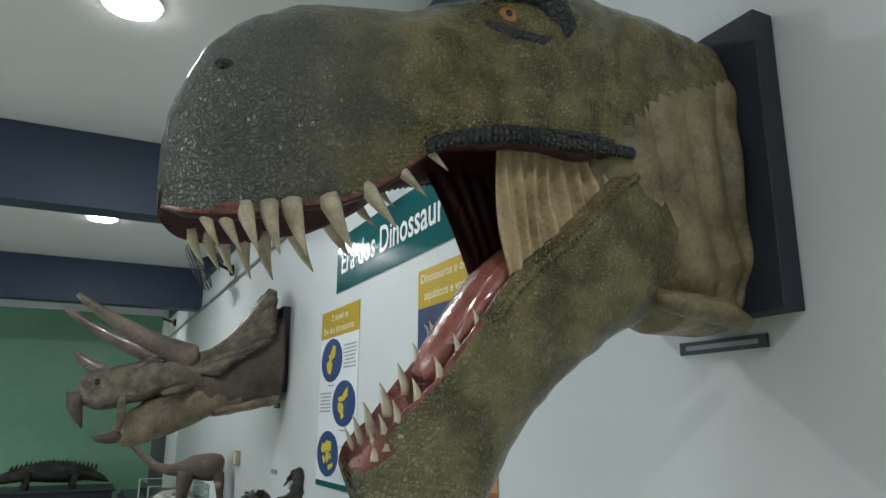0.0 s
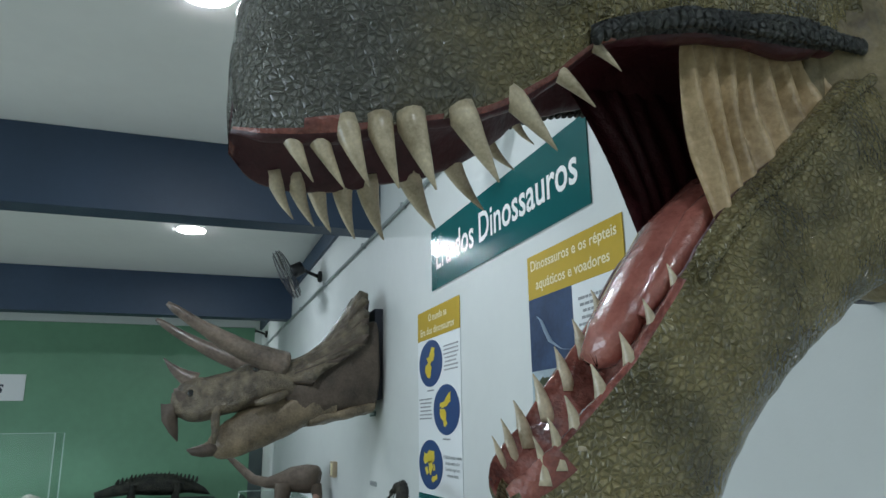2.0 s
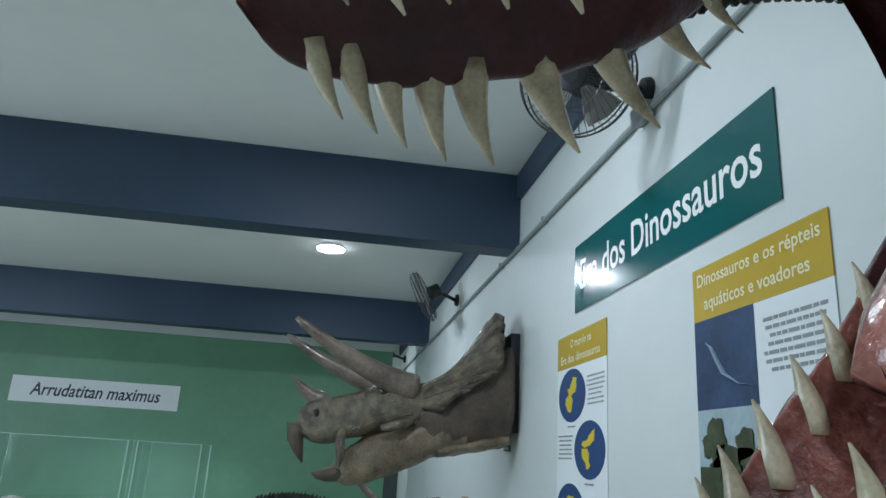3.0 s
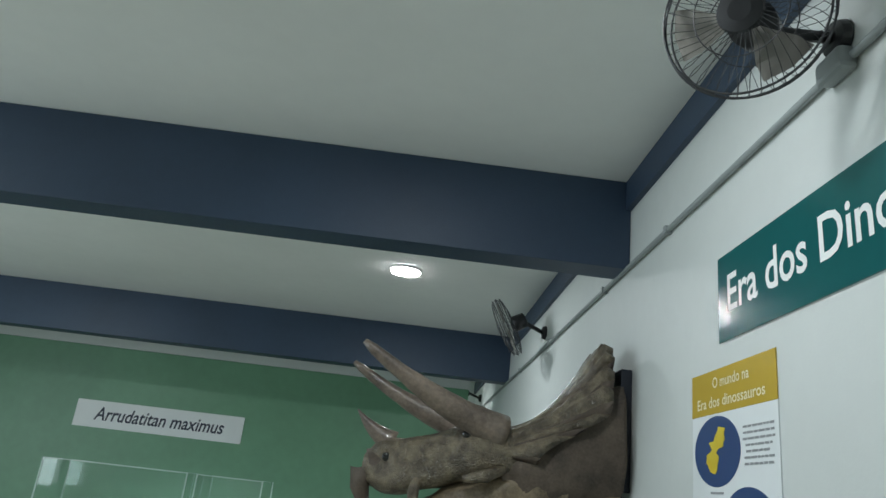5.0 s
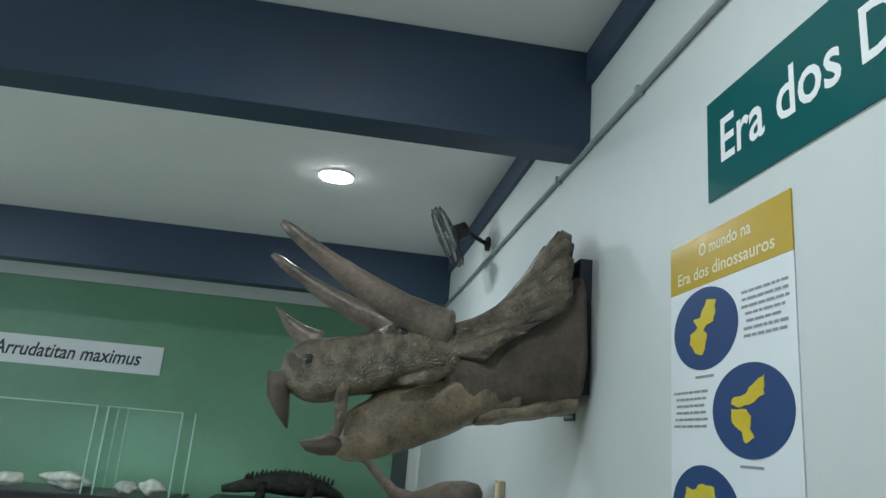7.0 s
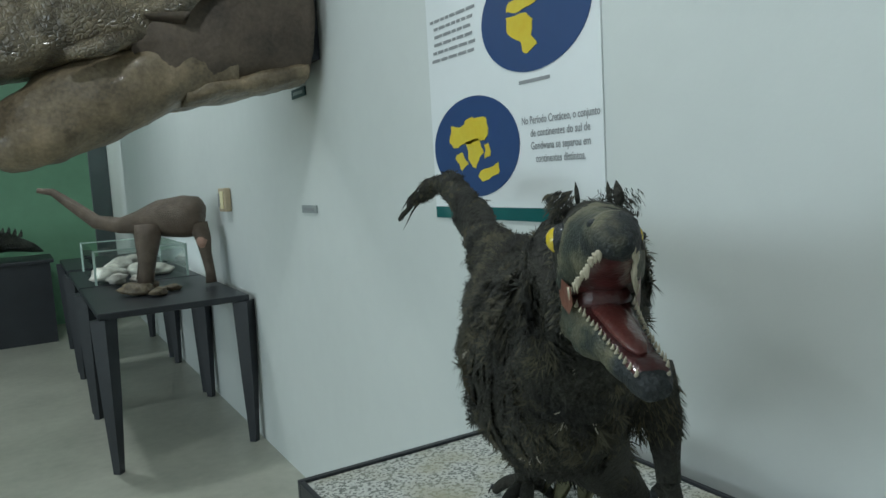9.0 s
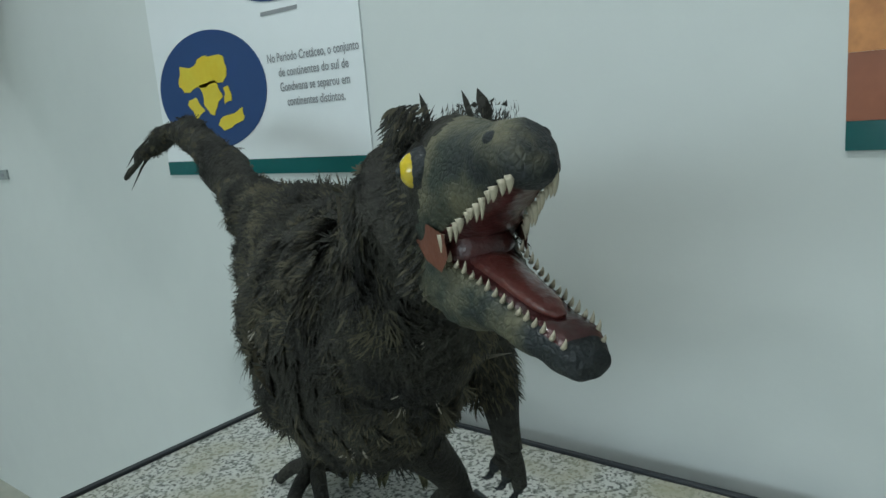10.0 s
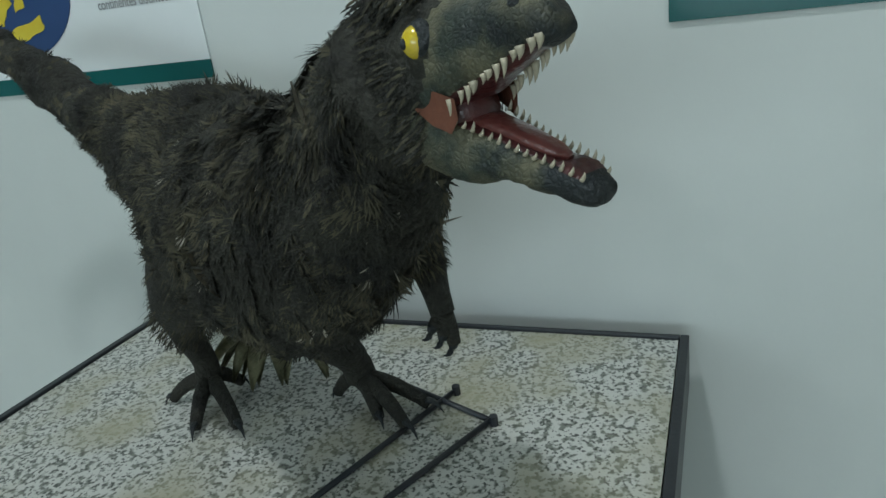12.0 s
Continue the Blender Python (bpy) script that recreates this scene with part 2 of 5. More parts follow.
writing("title", "O mundo na", 0.27, (-0.0062, 4.005, 2.018), TURN_WALL, M_CREAM, p1, height=0.038)
writing("title", "Era dos dinossauros", 0.50, (-0.0062, 4.135, 1.952), TURN_WALL, M_CREAM, p1, height=0.038)
# outlines of the lands on each globe, in parts of its radius, to the right and up
LANDS_EARLY = (((-0.1, 0.3), (0.15, 0.7), (0.4, 0.65), (0.35, 0.3), (0.3, 0.1), (0.0, 0.0), (0.1, -0.2), (0.05, -0.45), (-0.05, -0.65), (-0.25, -0.6), (-0.45, -0.3), (-0.4, -0.1), (-0.2, 0.05), (-0.3, 0.2)),)
LANDS_MIDDLE = (((-0.4, 0.3), (-0.45, 0.12), (-0.2, 0.08), (0.1, 0.15), (0.35, 0.3), (0.38, 0.7), (0.1, 0.55), (-0.1, 0.32)), ((-0.45, 0.02), (-0.1, 0.0), (0.05, -0.1), (0.0, -0.4), (0.1, -0.6), (-0.1, -0.7), (-0.25, -0.45), (-0.45, -0.25)))
LANDS_LATE = (((-0.58, 0.15), (-0.5, 0.45), (-0.2, 0.45), (-0.05, 0.56), (0.3, 0.55), (0.4, 0.3), (0.28, 0.1), (0.1, 0.13), (-0.05, 0.03), (-0.2, 0.08), (-0.35, 0.0), (-0.5, 0.0)),
              ((-0.2, 0.12), (0.15, 0.16), (0.2, -0.1), (0.12, -0.3), (0.05, -0.45), (-0.05, -0.4), (-0.1, -0.15)), ((0.24, 0.0), (0.36, 0.0), (0.36, -0.2), (0.27, -0.25)),
              ((-0.45, -0.1), (-0.25, -0.1), (-0.15, -0.35), (-0.25, -0.45), (-0.4, -0.3)), ((0.1, -0.6), (0.25, -0.45), (0.55, -0.35), (0.6, -0.48), (0.4, -0.62), (0.2, -0.7)))


def land(cy, cz, ry, rz, outline, x, seed):
    """A flat printed land whose coast wanders along a rough outline."""
    bm = bmesh.new()
    vs = []
    for (a, b), (c, d) in zip(outline, outline[1:] + outline[:1]):
        for k in range(5):
            f = k / 5
            p, q = a + (c - a) * f, b + (d - b) * f
            j = noise.noise_vector((p * 6 + seed, q * 6, 0)) * 0.07
            vs.append(bm.verts.new((x, cy - ry * (p + j.x), cz + rz * (q + j.y))))
    f = bm.faces.new(vs)
    bmesh.ops.extrude_face_region(bm, geom=[f])
    for v in vs:
        v.co.x += 0.0012
    return bm


for k, (cy, cz, lands) in enumerate(((3.985, 1.804, LANDS_EARLY), (3.764, 1.570, LANDS_MIDDLE), (3.998, 1.313, LANDS_LATE))):
    globe = part("globe", disc(cy, cz, 0.178, 0.117, PX - 0.0034, 0.0015), M_BLUE, p1, "deep blue globe disc")
    for j, outline in enumerate(lands):
        part("continent", land(cy, cz, 0.178, 0.117, outline, PX - 0.0062, k * 7.3 + j * 1.9), M_LAND, globe, "yellow continent")
    if k < 2:
        part("caption", on_wall(cy + 0.05, cy - 0.05, cz - 0.139, cz - 0.132, PX - 0.0034, 0.001), M_INK, p1)
bars(3.795, 3.585, 1.872, 7, p1, PX - 0.0034, 3, 0.019)
bars(4.175, 3.955, 1.632, 6, p1, PX - 0.0034, 4, 0.019)
for k, (line, w) in enumerate((("No Período Cretáceo, o conjunto", 0.235), ("de continentes do sul de", 0.18), ("Gondwana se separou em", 0.18), ("continentes distintos.", 0.15))):
    writing("text_line", line, w, (PX - 0.0042, 3.692 + w / 2, 1.347 - k * 0.0265), TURN_WALL, M_INK, p1, em=0.0225)

p2 = tagged(empty("reptile_poster"), "white poster with sea, shore and sunset pictures under a mustard title", "poster")
part("sheet", on_wall(2.863, 2.246, 1.19, 1.932, PX, 0.003), M_WHITE, p2)
part("title_band", on_wall(2.863, 2.246, 1.9322, 2.092, PX, 0.004), M_YELLOW, p2, "mustard yellow title band")
part("foot_band", on_wall(2.863, 2.246, 1.158, 1.1898, PX, 0.004), M_TEAL, p2, "dark teal foot band")
writing("title", "Dinossauros e os répteis", 0.56, (-0.0062, 2.835, 2.022), TURN_WALL, M_CREAM, p2, height=0.05)
writing("title", "aquáticos e voadores", 0.48, (-0.0062, 2.80, 1.95), TURN_WALL, M_CREAM, p2, height=0.05)
sea = part("sea_picture", on_wall(2.863, 2.555, 1.675, 1.932, PX - 0.0034, 0.001), M_DEEP, p2, "dark blue underwater picture")
bm = bmesh.new()
add_tube(bm, [(-0.0065, 2.80, 1.865), (-0.0065, 2.765, 1.845), (-0.0065, 2.735, 1.805), (-0.0065, 2.70, 1.765), (-0.0065, 2.64, 1.735), (-0.0065, 2.575, 1.725)], [0.004, 0.010, 0.013, 0.015, 0.005, 0.002], 6, 0, 0.2)
part("pale_shape", bm, M_PALE, sea)
part("sky_picture", on_wall(2.863, 2.555, 1.52, 1.6748, PX - 0.0034, 0.001), M_SKY, p2, "pale sky picture")
for k, (y, z, a, b) in enumerate(((2.77, 1.575, 0.055, 0.06), (2.62, 1.56, 0.05, 0.055), (2.70, 1.54, 0.11, 0.03))):
    part("dark_shape", blob(y, z, a, b, PX - 0.008, 40 + k * 3.3, 30, 0.8), M_BUSH, p2)
part("shore_picture", on_wall(2.863, 2.555, 1.395, 1.5198, PX - 0.0034, 0.001), M_BUSH, p2, "dark green shore picture")
part("sunset_picture", on_wall(2.863, 2.246, 1.262, 1.3948, PX - 0.0034, 0.001), M_ORANGE, p2, "orange sunset picture")
part("sunset_ground", on_wall(2.863, 2.246, 1.19, 1.2618, PX - 0.0034, 0.001), M_RUST, p2, "rust brown foreground of the sunset")
bars(2.525, 2.265, 1.885, 7, p2, PX - 0.0034, 8, 0.021, 0.009)
bars(2.525, 2.275, 1.60, 5, p2, PX - 0.0034, 9, 0.021, 0.009)


def plaque(y0, y1, z0, z1, ink, material, label):
    pl = tagged(empty("name_plaque", (0, 0, 0)), label, "plaque")
    part("plate", on_wall(y0, y1, z0, z1, -0.001, 0.006), material, pl)
    zc, hh = (z0 + z1) / 2, (z1 - z0) * 0.18
    part("text_line", on_wall(y0 - 0.02, y1 + 0.02, zc - hh, zc + hh, -0.0072, 0.001), ink, pl)


plaque(1.425, 1.19, 1.632, 1.660, M_CONDUIT, M_PLAQUE, "narrow dark name plaque with pale print under the mounted head")
plaque(5.22, 5.08, 1.565, 1.598, M_CONDUIT, M_PLAQUE, "small dark name plaque under the horned head")
plaque(5.20, 5.05, 1.138, 1.166, M_INK, M_CONDUIT, "small grey label on the white wall")

sock = tagged(empty("wall_socket"), "beige plastic wall socket box", "socket")
part("body", box((-0.035, 6.255, 1.125), (-0.001, 6.385, 1.245), 0.006), M_BOX, sock)
part("cover", box((-0.041, 6.275, 1.14), (-0.0352, 6.335, 1.23), 0.002), M_CREAM, sock, "cream cover plate")
part("switch", box((-0.041, 6.345, 1.15), (-0.0352, 6.372, 1.22), 0.002), M_INK, sock)

far = tagged(empty("name_board"), "white name board with dark italic letters on the green wall", "sign")
part("panel", box((-4.955, GREEN_Y - 0.012, 1.879), (-2.962, GREEN_Y - 0.001, 2.191)), M_LETTER, far)
writing("lettering", "Arrudatitan maximus", 1.54, (-4.725, GREEN_Y - 0.0145, 1.965), TURN_FAR, M_INKB, far, shear=0.22, height=0.155)

# grey conduit with its clips and box
con = tagged(empty("cable_conduit"), "grey plastic conduit run along the white wall", "conduit")
part("pipe", tube([(-0.016, WY0 + 0.01, 2.772), (-0.016, 0.84, 2.772), (-0.016, 5.0, 2.772), (-0.016, 12.5, 2.772)], 0.0125, 10), M_CONDUIT, con, smooth=True)
for y in (1.7, 4.42, 5.42, 6.9, 8.3):
    part("clip", box((-0.034, y - 0.014, 2.753), (-0.001, y + 0.014, 2.791), 0.004), M_CONDUIT, con)
part("junction_box", box((-0.055, 3.08, 2.735), (-0.001, 3.20, 2.805), 0.014), M_CONDUIT, con)


M_BLADE = mat("fan_blade_plastic", (0.30, 0.29, 0.26), 0.35, 0.1, 8)


def wall_fan(base, hub, face, r=0.25):
    """An oscillating fan: wall foot, arm, motor, ringed cage and three blades; hub is the cage's centre."""
    fan = tagged(empty("wall_fan", base), "black wall fan with a round wire cage, at rest", "fan", "wall fans")
    base, hub, n = Vector(base), Vector(hub), Vector(face).normalized()
    loc = lambda p: Vector(p) - base
    s, u = frame_of(n)
    bm = bmesh.new()
    add_tube(bm, [(0, 0, 0), (-0.008, 0, 0), (-0.03, 0, 0), (-0.036, 0, 0)], [0.052, 0.056, 0.05, 0.03], 24)
    part("wall_foot", bm, M_FAN, fan, smooth=False)
    back = loc(hub) - n * 0.13
    part("arm", tube([(-0.03, 0, 0), back * 0.6 + Vector((-0.01, 0, 0)), back], 0.017, 10), M_FAN, fan, smooth=True)
    bm = bmesh.new()
    add_tube(bm, [back - n * 0.04, back - n * 0.03, back + n * 0.07, back + n * 0.085], [0.03, 0.06, 0.065, 0.03], 18)
    part("motor", bm, M_FAN, fan, smooth=True)
    h = loc(hub)
    bm = bmesh.new()
    add_tube(bm, [h + n * 0.055, h + n * 0.066, h + n * 0.07], [0.062, 0.058, 0.03], 24)
    part("hub_cap", bm, M_FAN, fan, "round black hub cap")
    bm = bmesh.new()
    for rr, d in ((r, 0.0), (r * 0.97, 0.03), (r * 0.97, -0.03), (r * 0.55, 0.058), (r * 0.55, -0.058)):
        ring = [h + n * d + rr * (math.cos(k * math.pi / 24) * s + math.sin(k * math.pi / 24) * u) for k in range(49)]
        add_tube(bm, ring, 0.0035 if rr > r * 0.6 else 0.002, 5)
    for k in range(44):
        a = k * 2 * math.pi / 44
        for side in (1, -1):
            pts = []
            for f, d in ((0.22, 0.062), (0.55, 0.058), (0.85, 0.045), (0.99, 0.0)):
                b = a + 0.5 * f * side
                pts.append(h + n * d * side + r * f * (math.cos(b) * s + math.sin(b) * u))
            add_tube(bm, pts, 0.0012, 4, cap=False)
    tagged(part("cage", bm, M_CAGE, fan, "round wire cage"), kind="stuff")
    for k in range(3):
        bm = bmesh.new()
        rows = []
        for f in (0.2, 0.4, 0.65, 0.88):
            w = 0.16 + 0.55 * math.sin(f * 2.4)
            rows.append([bm.verts.new(h + r * f * (math.cos(a) * s + math.sin(a) * u) + n * 0.028 * (a - k * 2.0944) / 0.7) for a in (k * 2.0944 - w * 0.6, k * 2.0944, k * 2.0944 + w * 0.6)])
        for a, b in zip(rows, rows[1:]):
            for j in range(2):
                bm.faces.new((a[j], a[j + 1], b[j + 1], b[j]))
        bmesh.ops.solidify(bm, geom=list(bm.faces), thickness=0.003)
        part("blade", bm, M_BLADE, fan, "smoky grey plastic blade", smooth=True)
    return fan


wall_fan((0, 3.14, 2.862), (-0.30, 3.085, 2.85), (-0.62, -0.72, -0.30), 0.218)
wall_fan((0, 7.19, 2.905), (-0.34, 7.08, 2.885), (-0.86, 0.18, -0.45), 0.24)
wall_fan((0, 11.75, 2.93), (-0.34, 11.65, 2.92), (-0.86, 0.2, -0.45), 0.24)


# ---------- the long side: tables, cases, pedestal ----------
def table(y0, y1):
    t = tagged(empty("display_table", (-0.36, (y0 + y1) / 2, 0)), "black metal display table on tapered legs against the wall", "table", "tables along the wall")
    loc = Vector((-0.36, (y0 + y1) / 2, 0))
    part("tabletop", box(Vector((-0.69, y0, 0.705)) - loc, Vector((-0.03, y1, 0.735)) - loc, 0.006), M_BLACK, t)
    for x, sx in ((-0.665, 1), (-0.05, -1)):
        for y, sy in ((y0 + 0.04, 1), (y1 - 0.04, -1)):
            bm = bmesh.new()
            add_tube(bm, [Vector((x, y, 0.705)) - loc, Vector((x, y, 0.35)) - loc, Vector((x, y + 0.01 * sy, 0.0)) - loc], [0.055, 0.042, 0.024], 4)
            part("leg", bm, M_BLACK, t)
    return t


table(5.96, 6.98)
table(7.0, 8.0)
table(8.12, 9.14)


def glass_case(lo, hi, label, rim=0.012):
    """A box of glass panes with thin pale edges, without a lid."""
    c = tagged(empty("glass_case", lo), label, "display case", "glass cases")
    (x0, y0, z0), (x1, y1, z1) = (0, 0, 0), [b - a for a, b in zip(lo, hi)]
    t = 0.006
    for a, b in (((x0, y0, z0), (x1, y0 + t, z1)), ((x0, y1 - t, z0), (x1, y1, z1)), ((x0, y0 + t, z0), (x0 + t, y1 - t, z1)), ((x1 - t, y0 + t, z0), (x1, y1 - t, z1))):
        part("pane", box(a, b), M_GLASS, c).visible_shadow = False
    for x in (x0, x1):
        for y in (y0, y1):
            part("edge_strip", box((x - rim / 2, y - rim / 2, z0), (x + rim / 2, y + rim / 2, z1)), M_EDGE, c, "pale milky edge strip")
    for y in (y0, y1):
        part("edge_strip", box((x0 + rim / 2, y - rim / 3, z1 - rim / 2), (x1 - rim / 2, y + rim / 3, z1)), M_EDGE, c)
    return c


M_EDGE = mat("milky_edge", (0.45, 0.58, 0.52), 0.3, 0.05, 5)
glass_case((-0.60, 7.03, 0.736), (-0.10, 7.93, 0.93), "low glass case with pale bones on a black table")


def rocks(name, spots, z, label, material, seed):
    """Loose lumps, each an uneven stone of its own."""
    rnd = random.Random(seed)
    for x, y, r, s in spots:
        bm = bmesh.new()
        bmesh.ops.create_icosphere(bm, subdivisions=3, radius=1)
        k = rnd.random() * 40
        for v in bm.verts:
            f = 1 + 0.45 * noise.noise(v.co * 1.3 + Vector((k, 0, 0))) + 0.12 * noise.noise(v.co * 5 + Vector((k, 0, 0)))
            v.co = Vector((v.co.x * r * f, v.co.y * r * s * f, v.co.z * r * 0.6 * f))
        low = min(v.co.z for v in bm.verts)
        bmesh.ops.translate(bm, verts=bm.verts, vec=(0, 0, -low))
        ob = tagged(link(name, bm, material, None, True), label, "fossil", "fossils on display")
        ob.location = (x, y, z)
        ob.rotation_euler = (0, 0, rnd.uniform(0, 3))


rocks("fossil_bone", [(-0.52, 7.13, 0.075, 1.4), (-0.36, 7.16, 0.07, 1.2), (-0.44, 7.45, 0.085, 2.2), (-0.23, 7.25, 0.06, 1.4), (-0.3, 7.7, 0.075, 2.0)], 0.736, "pale plaster fossil bone in the glass case", M_ROCK, 5)
rocks("fossil_bone", [(-0.5, 6.93, 0.05, 1.3), (-0.38, 6.95, 0.035, 1.5)], 0.735, "pale plaster fossil bone on the black table", M_ROCK, 6)


def plinth(lo, hi):
    p = tagged(empty("display_plinth", lo), "black display plinth standing before the green wall", "plinth", "plinths by the green wall")
    d = [b - a for a, b in zip(lo, hi)]
    part("body", box((0.03, 0.03, 0), (d[0] - 0.03, d[1] - 0.03, d[2] - 0.03)), M_BLACK, p)
    part("top", box((0, 0, d[2] - 0.03), (d[0], d[1], d[2]), 0.005), M_BLACK, p)


plinth((-4.75, 9.15, 0), (-2.35, 9.95, 0.72))
plinth((-2.12, 9.5, 0), (-0.72, 10.2, 0.72))
glass_case((-3.06, 9.2, 0.722), (-2.4, 9.85, 1.5), "tall glass case with pale fossils on a black plinth")
glass_case((-4.6, 9.2, 0.722), (-3.16, 9.85, 1.5), "long glass case with pale fossils on a black plinth")
rocks("fossil_bone", [(-2.6, 9.45, 0.11, 1.2), (-2.85, 9.5, 0.09, 1.8), (-3.4, 9.5, 0.12, 2.0), (-3.9, 9.45, 0.1, 1.5), (-4.3, 9.55, 0.12, 1.2)], 0.721, "pale fossil bone lying in a glass case", M_ROCK, 7)
M_JAMB = mat("door_jamb_paint", (0.10, 0.12, 0.13), 0.5, 0.1, 5)
setting("door_jamb", box((-0.20, 11.62, 0), (-0.002, 11.74, 2.2)), M_JAMB, "dark painted door jamb at the end of the hall", "door")


def granite(name):
    """White stone with grey and black flecks."""
    m = bpy.data.materials.new(name)
    m.use_nodes = True
    nt = m.node_tree
    b = nt.nodes["Principled BSDF"]
    b.inputs["Roughness"].default_value = 0.35
    tc = nt.nodes.new("ShaderNodeTexCoord")
    mix = None
    col = None
    for scale, lo, hi, c in ((110, 0.49, 0.60, (0.20, 0.21, 0.18)), (220, 0.55, 0.63, (0.07, 0.075, 0.065)), (9, 0.48, 0.75, (0.40, 0.38, 0.26))):
        n = nt.nodes.new("ShaderNodeTexNoise")
        n.inputs["Scale"].default_value = scale
        n.inputs["Detail"].default_value = 2.5
        r = nt.nodes.new("ShaderNodeMapRange")
        r.inputs["From Min"].default_value, r.inputs["From Max"].default_value = lo, hi
        mix = nt.nodes.new("ShaderNodeMix")
        mix.data_type = "RGBA"
        mix.inputs["B"].default_value = (*c, 1)
        nt.links.new(tc.outputs["Object"], n.inputs["Vector"])
        nt.links.new(n.outputs["Fac"], r.inputs["Value"])
        nt.links.new(r.outputs["Result"], mix.inputs["Factor"])
        if col:
            nt.links.new(col, mix.inputs["A"])
        else:
            mix.inputs["A"].default_value = (0.62, 0.62, 0.58, 1)
        col = mix.outputs["Result"]
    nt.links.new(col, b.inputs["Base Color"])
    return m


M_GRANITE = granite("flecked_granite")
ped = tagged(empty("stone_pedestal", (-0.3, 3.3, 0)), "black pedestal with a white flecked stone top and black rim", "pedestal")
PL = Vector((-0.3, 3.3, 0))
part("stone_top", box(Vector((-0.555, 2.852, 0.70)) - PL, Vector((-0.052, 3.745, 0.735)) - PL), M_GRANITE, ped, "white granite top with dark flecks")
part("body", box(Vector((-0.55, 2.865, 0.0)) - PL, Vector((-0.06, 3.735, 0.698)) - PL, 0.003), M_BLACK, ped)
for a, b in (((-0.566, 2.838, 0.66), (-0.042, 2.850, 0.7395)), ((-0.566, 3.747, 0.66), (-0.042, 3.759, 0.7395)), ((-0.566, 2.8505, 0.66), (-0.556, 3.7465, 0.7395)), ((-0.051, 2.8505, 0.66), (-0.042, 3.7465, 0.7395))):
    part("rim", box(Vector(a) - PL, Vector(b) - PL, 0.0015), M_BLACK, ped, "thin black metal rim")
rods = tagged(empty("steel_bracket"), "dark bent steel bracket of thin rods lying on the pedestal", "rod")
for ends in (((-0.205, 3.252), (-0.292, 3.050)), ((-0.234, 3.120), (-0.540, 3.229)), ((-0.288, 3.054), (-0.540, 3.162))):
    part("rod", tube([(x, y, 0.7402) for x, y in ends], 0.0036, 8), M_BLACK, rods, smooth=True)
for x, y in ((-0.234, 3.118), (-0.292, 3.050)):
    part("bolt", tube([(x, y, 0.7355), (x, y, 0.748)], 0.0055, 8), M_BLACK, rods)


# ---------- sculpted animals: one mesh each ----------
def hide(name, dark, light, far, lo, hi, cells, strength, rough=0.4, axis="X", coat=0.0, joint=0.15, mottle=14, pebbles=0):
    """Painted scaly hide: two mottled paints, a third that takes over along one axis, raised scales."""
    m = bpy.data.materials.new(name)
    m.use_nodes = True
    nt = m.node_tree
    b = nt.nodes["Principled BSDF"]
    b.inputs["Roughness"].default_value = rough
    b.inputs["Coat Weight"].default_value = coat
    b.inputs["Coat Roughness"].default_value = 0.12
    L = nt.links.new
    tc = nt.nodes.new("ShaderNodeTexCoord")
    sep = nt.nodes.new("ShaderNodeSeparateXYZ")
    L(tc.outputs["Object"], sep.inputs[0])
    nz = nt.nodes.new("ShaderNodeTexNoise")
    nz.inputs["Scale"].default_value, nz.inputs["Detail"].default_value = mottle, 6
    L(tc.outputs["Object"], nz.inputs["Vector"])
    r1 = nt.nodes.new("ShaderNodeMapRange")
    r1.inputs["From Min"].default_value, r1.inputs["From Max"].default_value = 0.38, 0.64
    L(nz.outputs["Fac"], r1.inputs["Value"])
    m1 = nt.nodes.new("ShaderNodeMix")
    m1.data_type = "RGBA"
    m1.inputs["A"].default_value, m1.inputs["B"].default_value = (*dark, 1), (*light, 1)
    L(r1.outputs["Result"], m1.inputs["Factor"])
    wob = nt.nodes.new("ShaderNodeMath")
    wob.operation = "MULTIPLY_ADD"
    wob.inputs[1].default_value = 0.18
    L(nz.outputs["Fac"], wob.inputs[0])
    L(sep.outputs[axis], wob.inputs[2])
    r2 = nt.nodes.new("ShaderNodeMapRange")
    r2.inputs["From Min"].default_value, r2.inputs["From Max"].default_value = lo, hi
    L(wob.outputs[0], r2.inputs["Value"])
    m2 = nt.nodes.new("ShaderNodeMix")
    m2.data_type = "RGBA"
    m2.inputs["A"].default_value = (*far, 1)
    L(r2.outputs["Result"], m2.inputs["Factor"])
    L(m1.outputs["Result"], m2.inputs["B"])
    vo = nt.nodes.new("ShaderNodeTexVoronoi")
    vo.feature = "DISTANCE_TO_EDGE"
    vo.inputs["Scale"].default_value = cells
    warp = nt.nodes.new("ShaderNodeMix")
    warp.data_type = "RGBA"
    warp.inputs["Factor"].default_value = 0.014
    n4 = nt.nodes.new("ShaderNodeTexNoise")
    n4.inputs["Scale"].default_value = 20
    L(tc.outputs["Object"], n4.inputs["Vector"])
    L(tc.outputs["Object"], warp.inputs["A"])
    L(n4.outputs["Color"], warp.inputs["B"])
    L(warp.outputs["Result"], vo.inputs["Vector"])
    sm = nt.nodes.new("ShaderNodeMapRange")
    sm.interpolation_type = "SMOOTHSTEP"
    sm.inputs["From Max"].default_value = 0.22
    L(vo.outputs["Distance"], sm.inputs["Value"])
    dk = nt.nodes.new("ShaderNodeMix")
    dk.data_type = "RGBA"
    dk.blend_type = "MULTIPLY"
    dk.inputs["Factor"].default_value = joint
    L(m2.outputs["Result"], dk.inputs["A"])
    L(sm.outputs["Result"], dk.inputs["B"])
    L(dk.outputs["Result"], b.inputs["Base Color"])
    n5 = nt.nodes.new("ShaderNodeTexNoise")
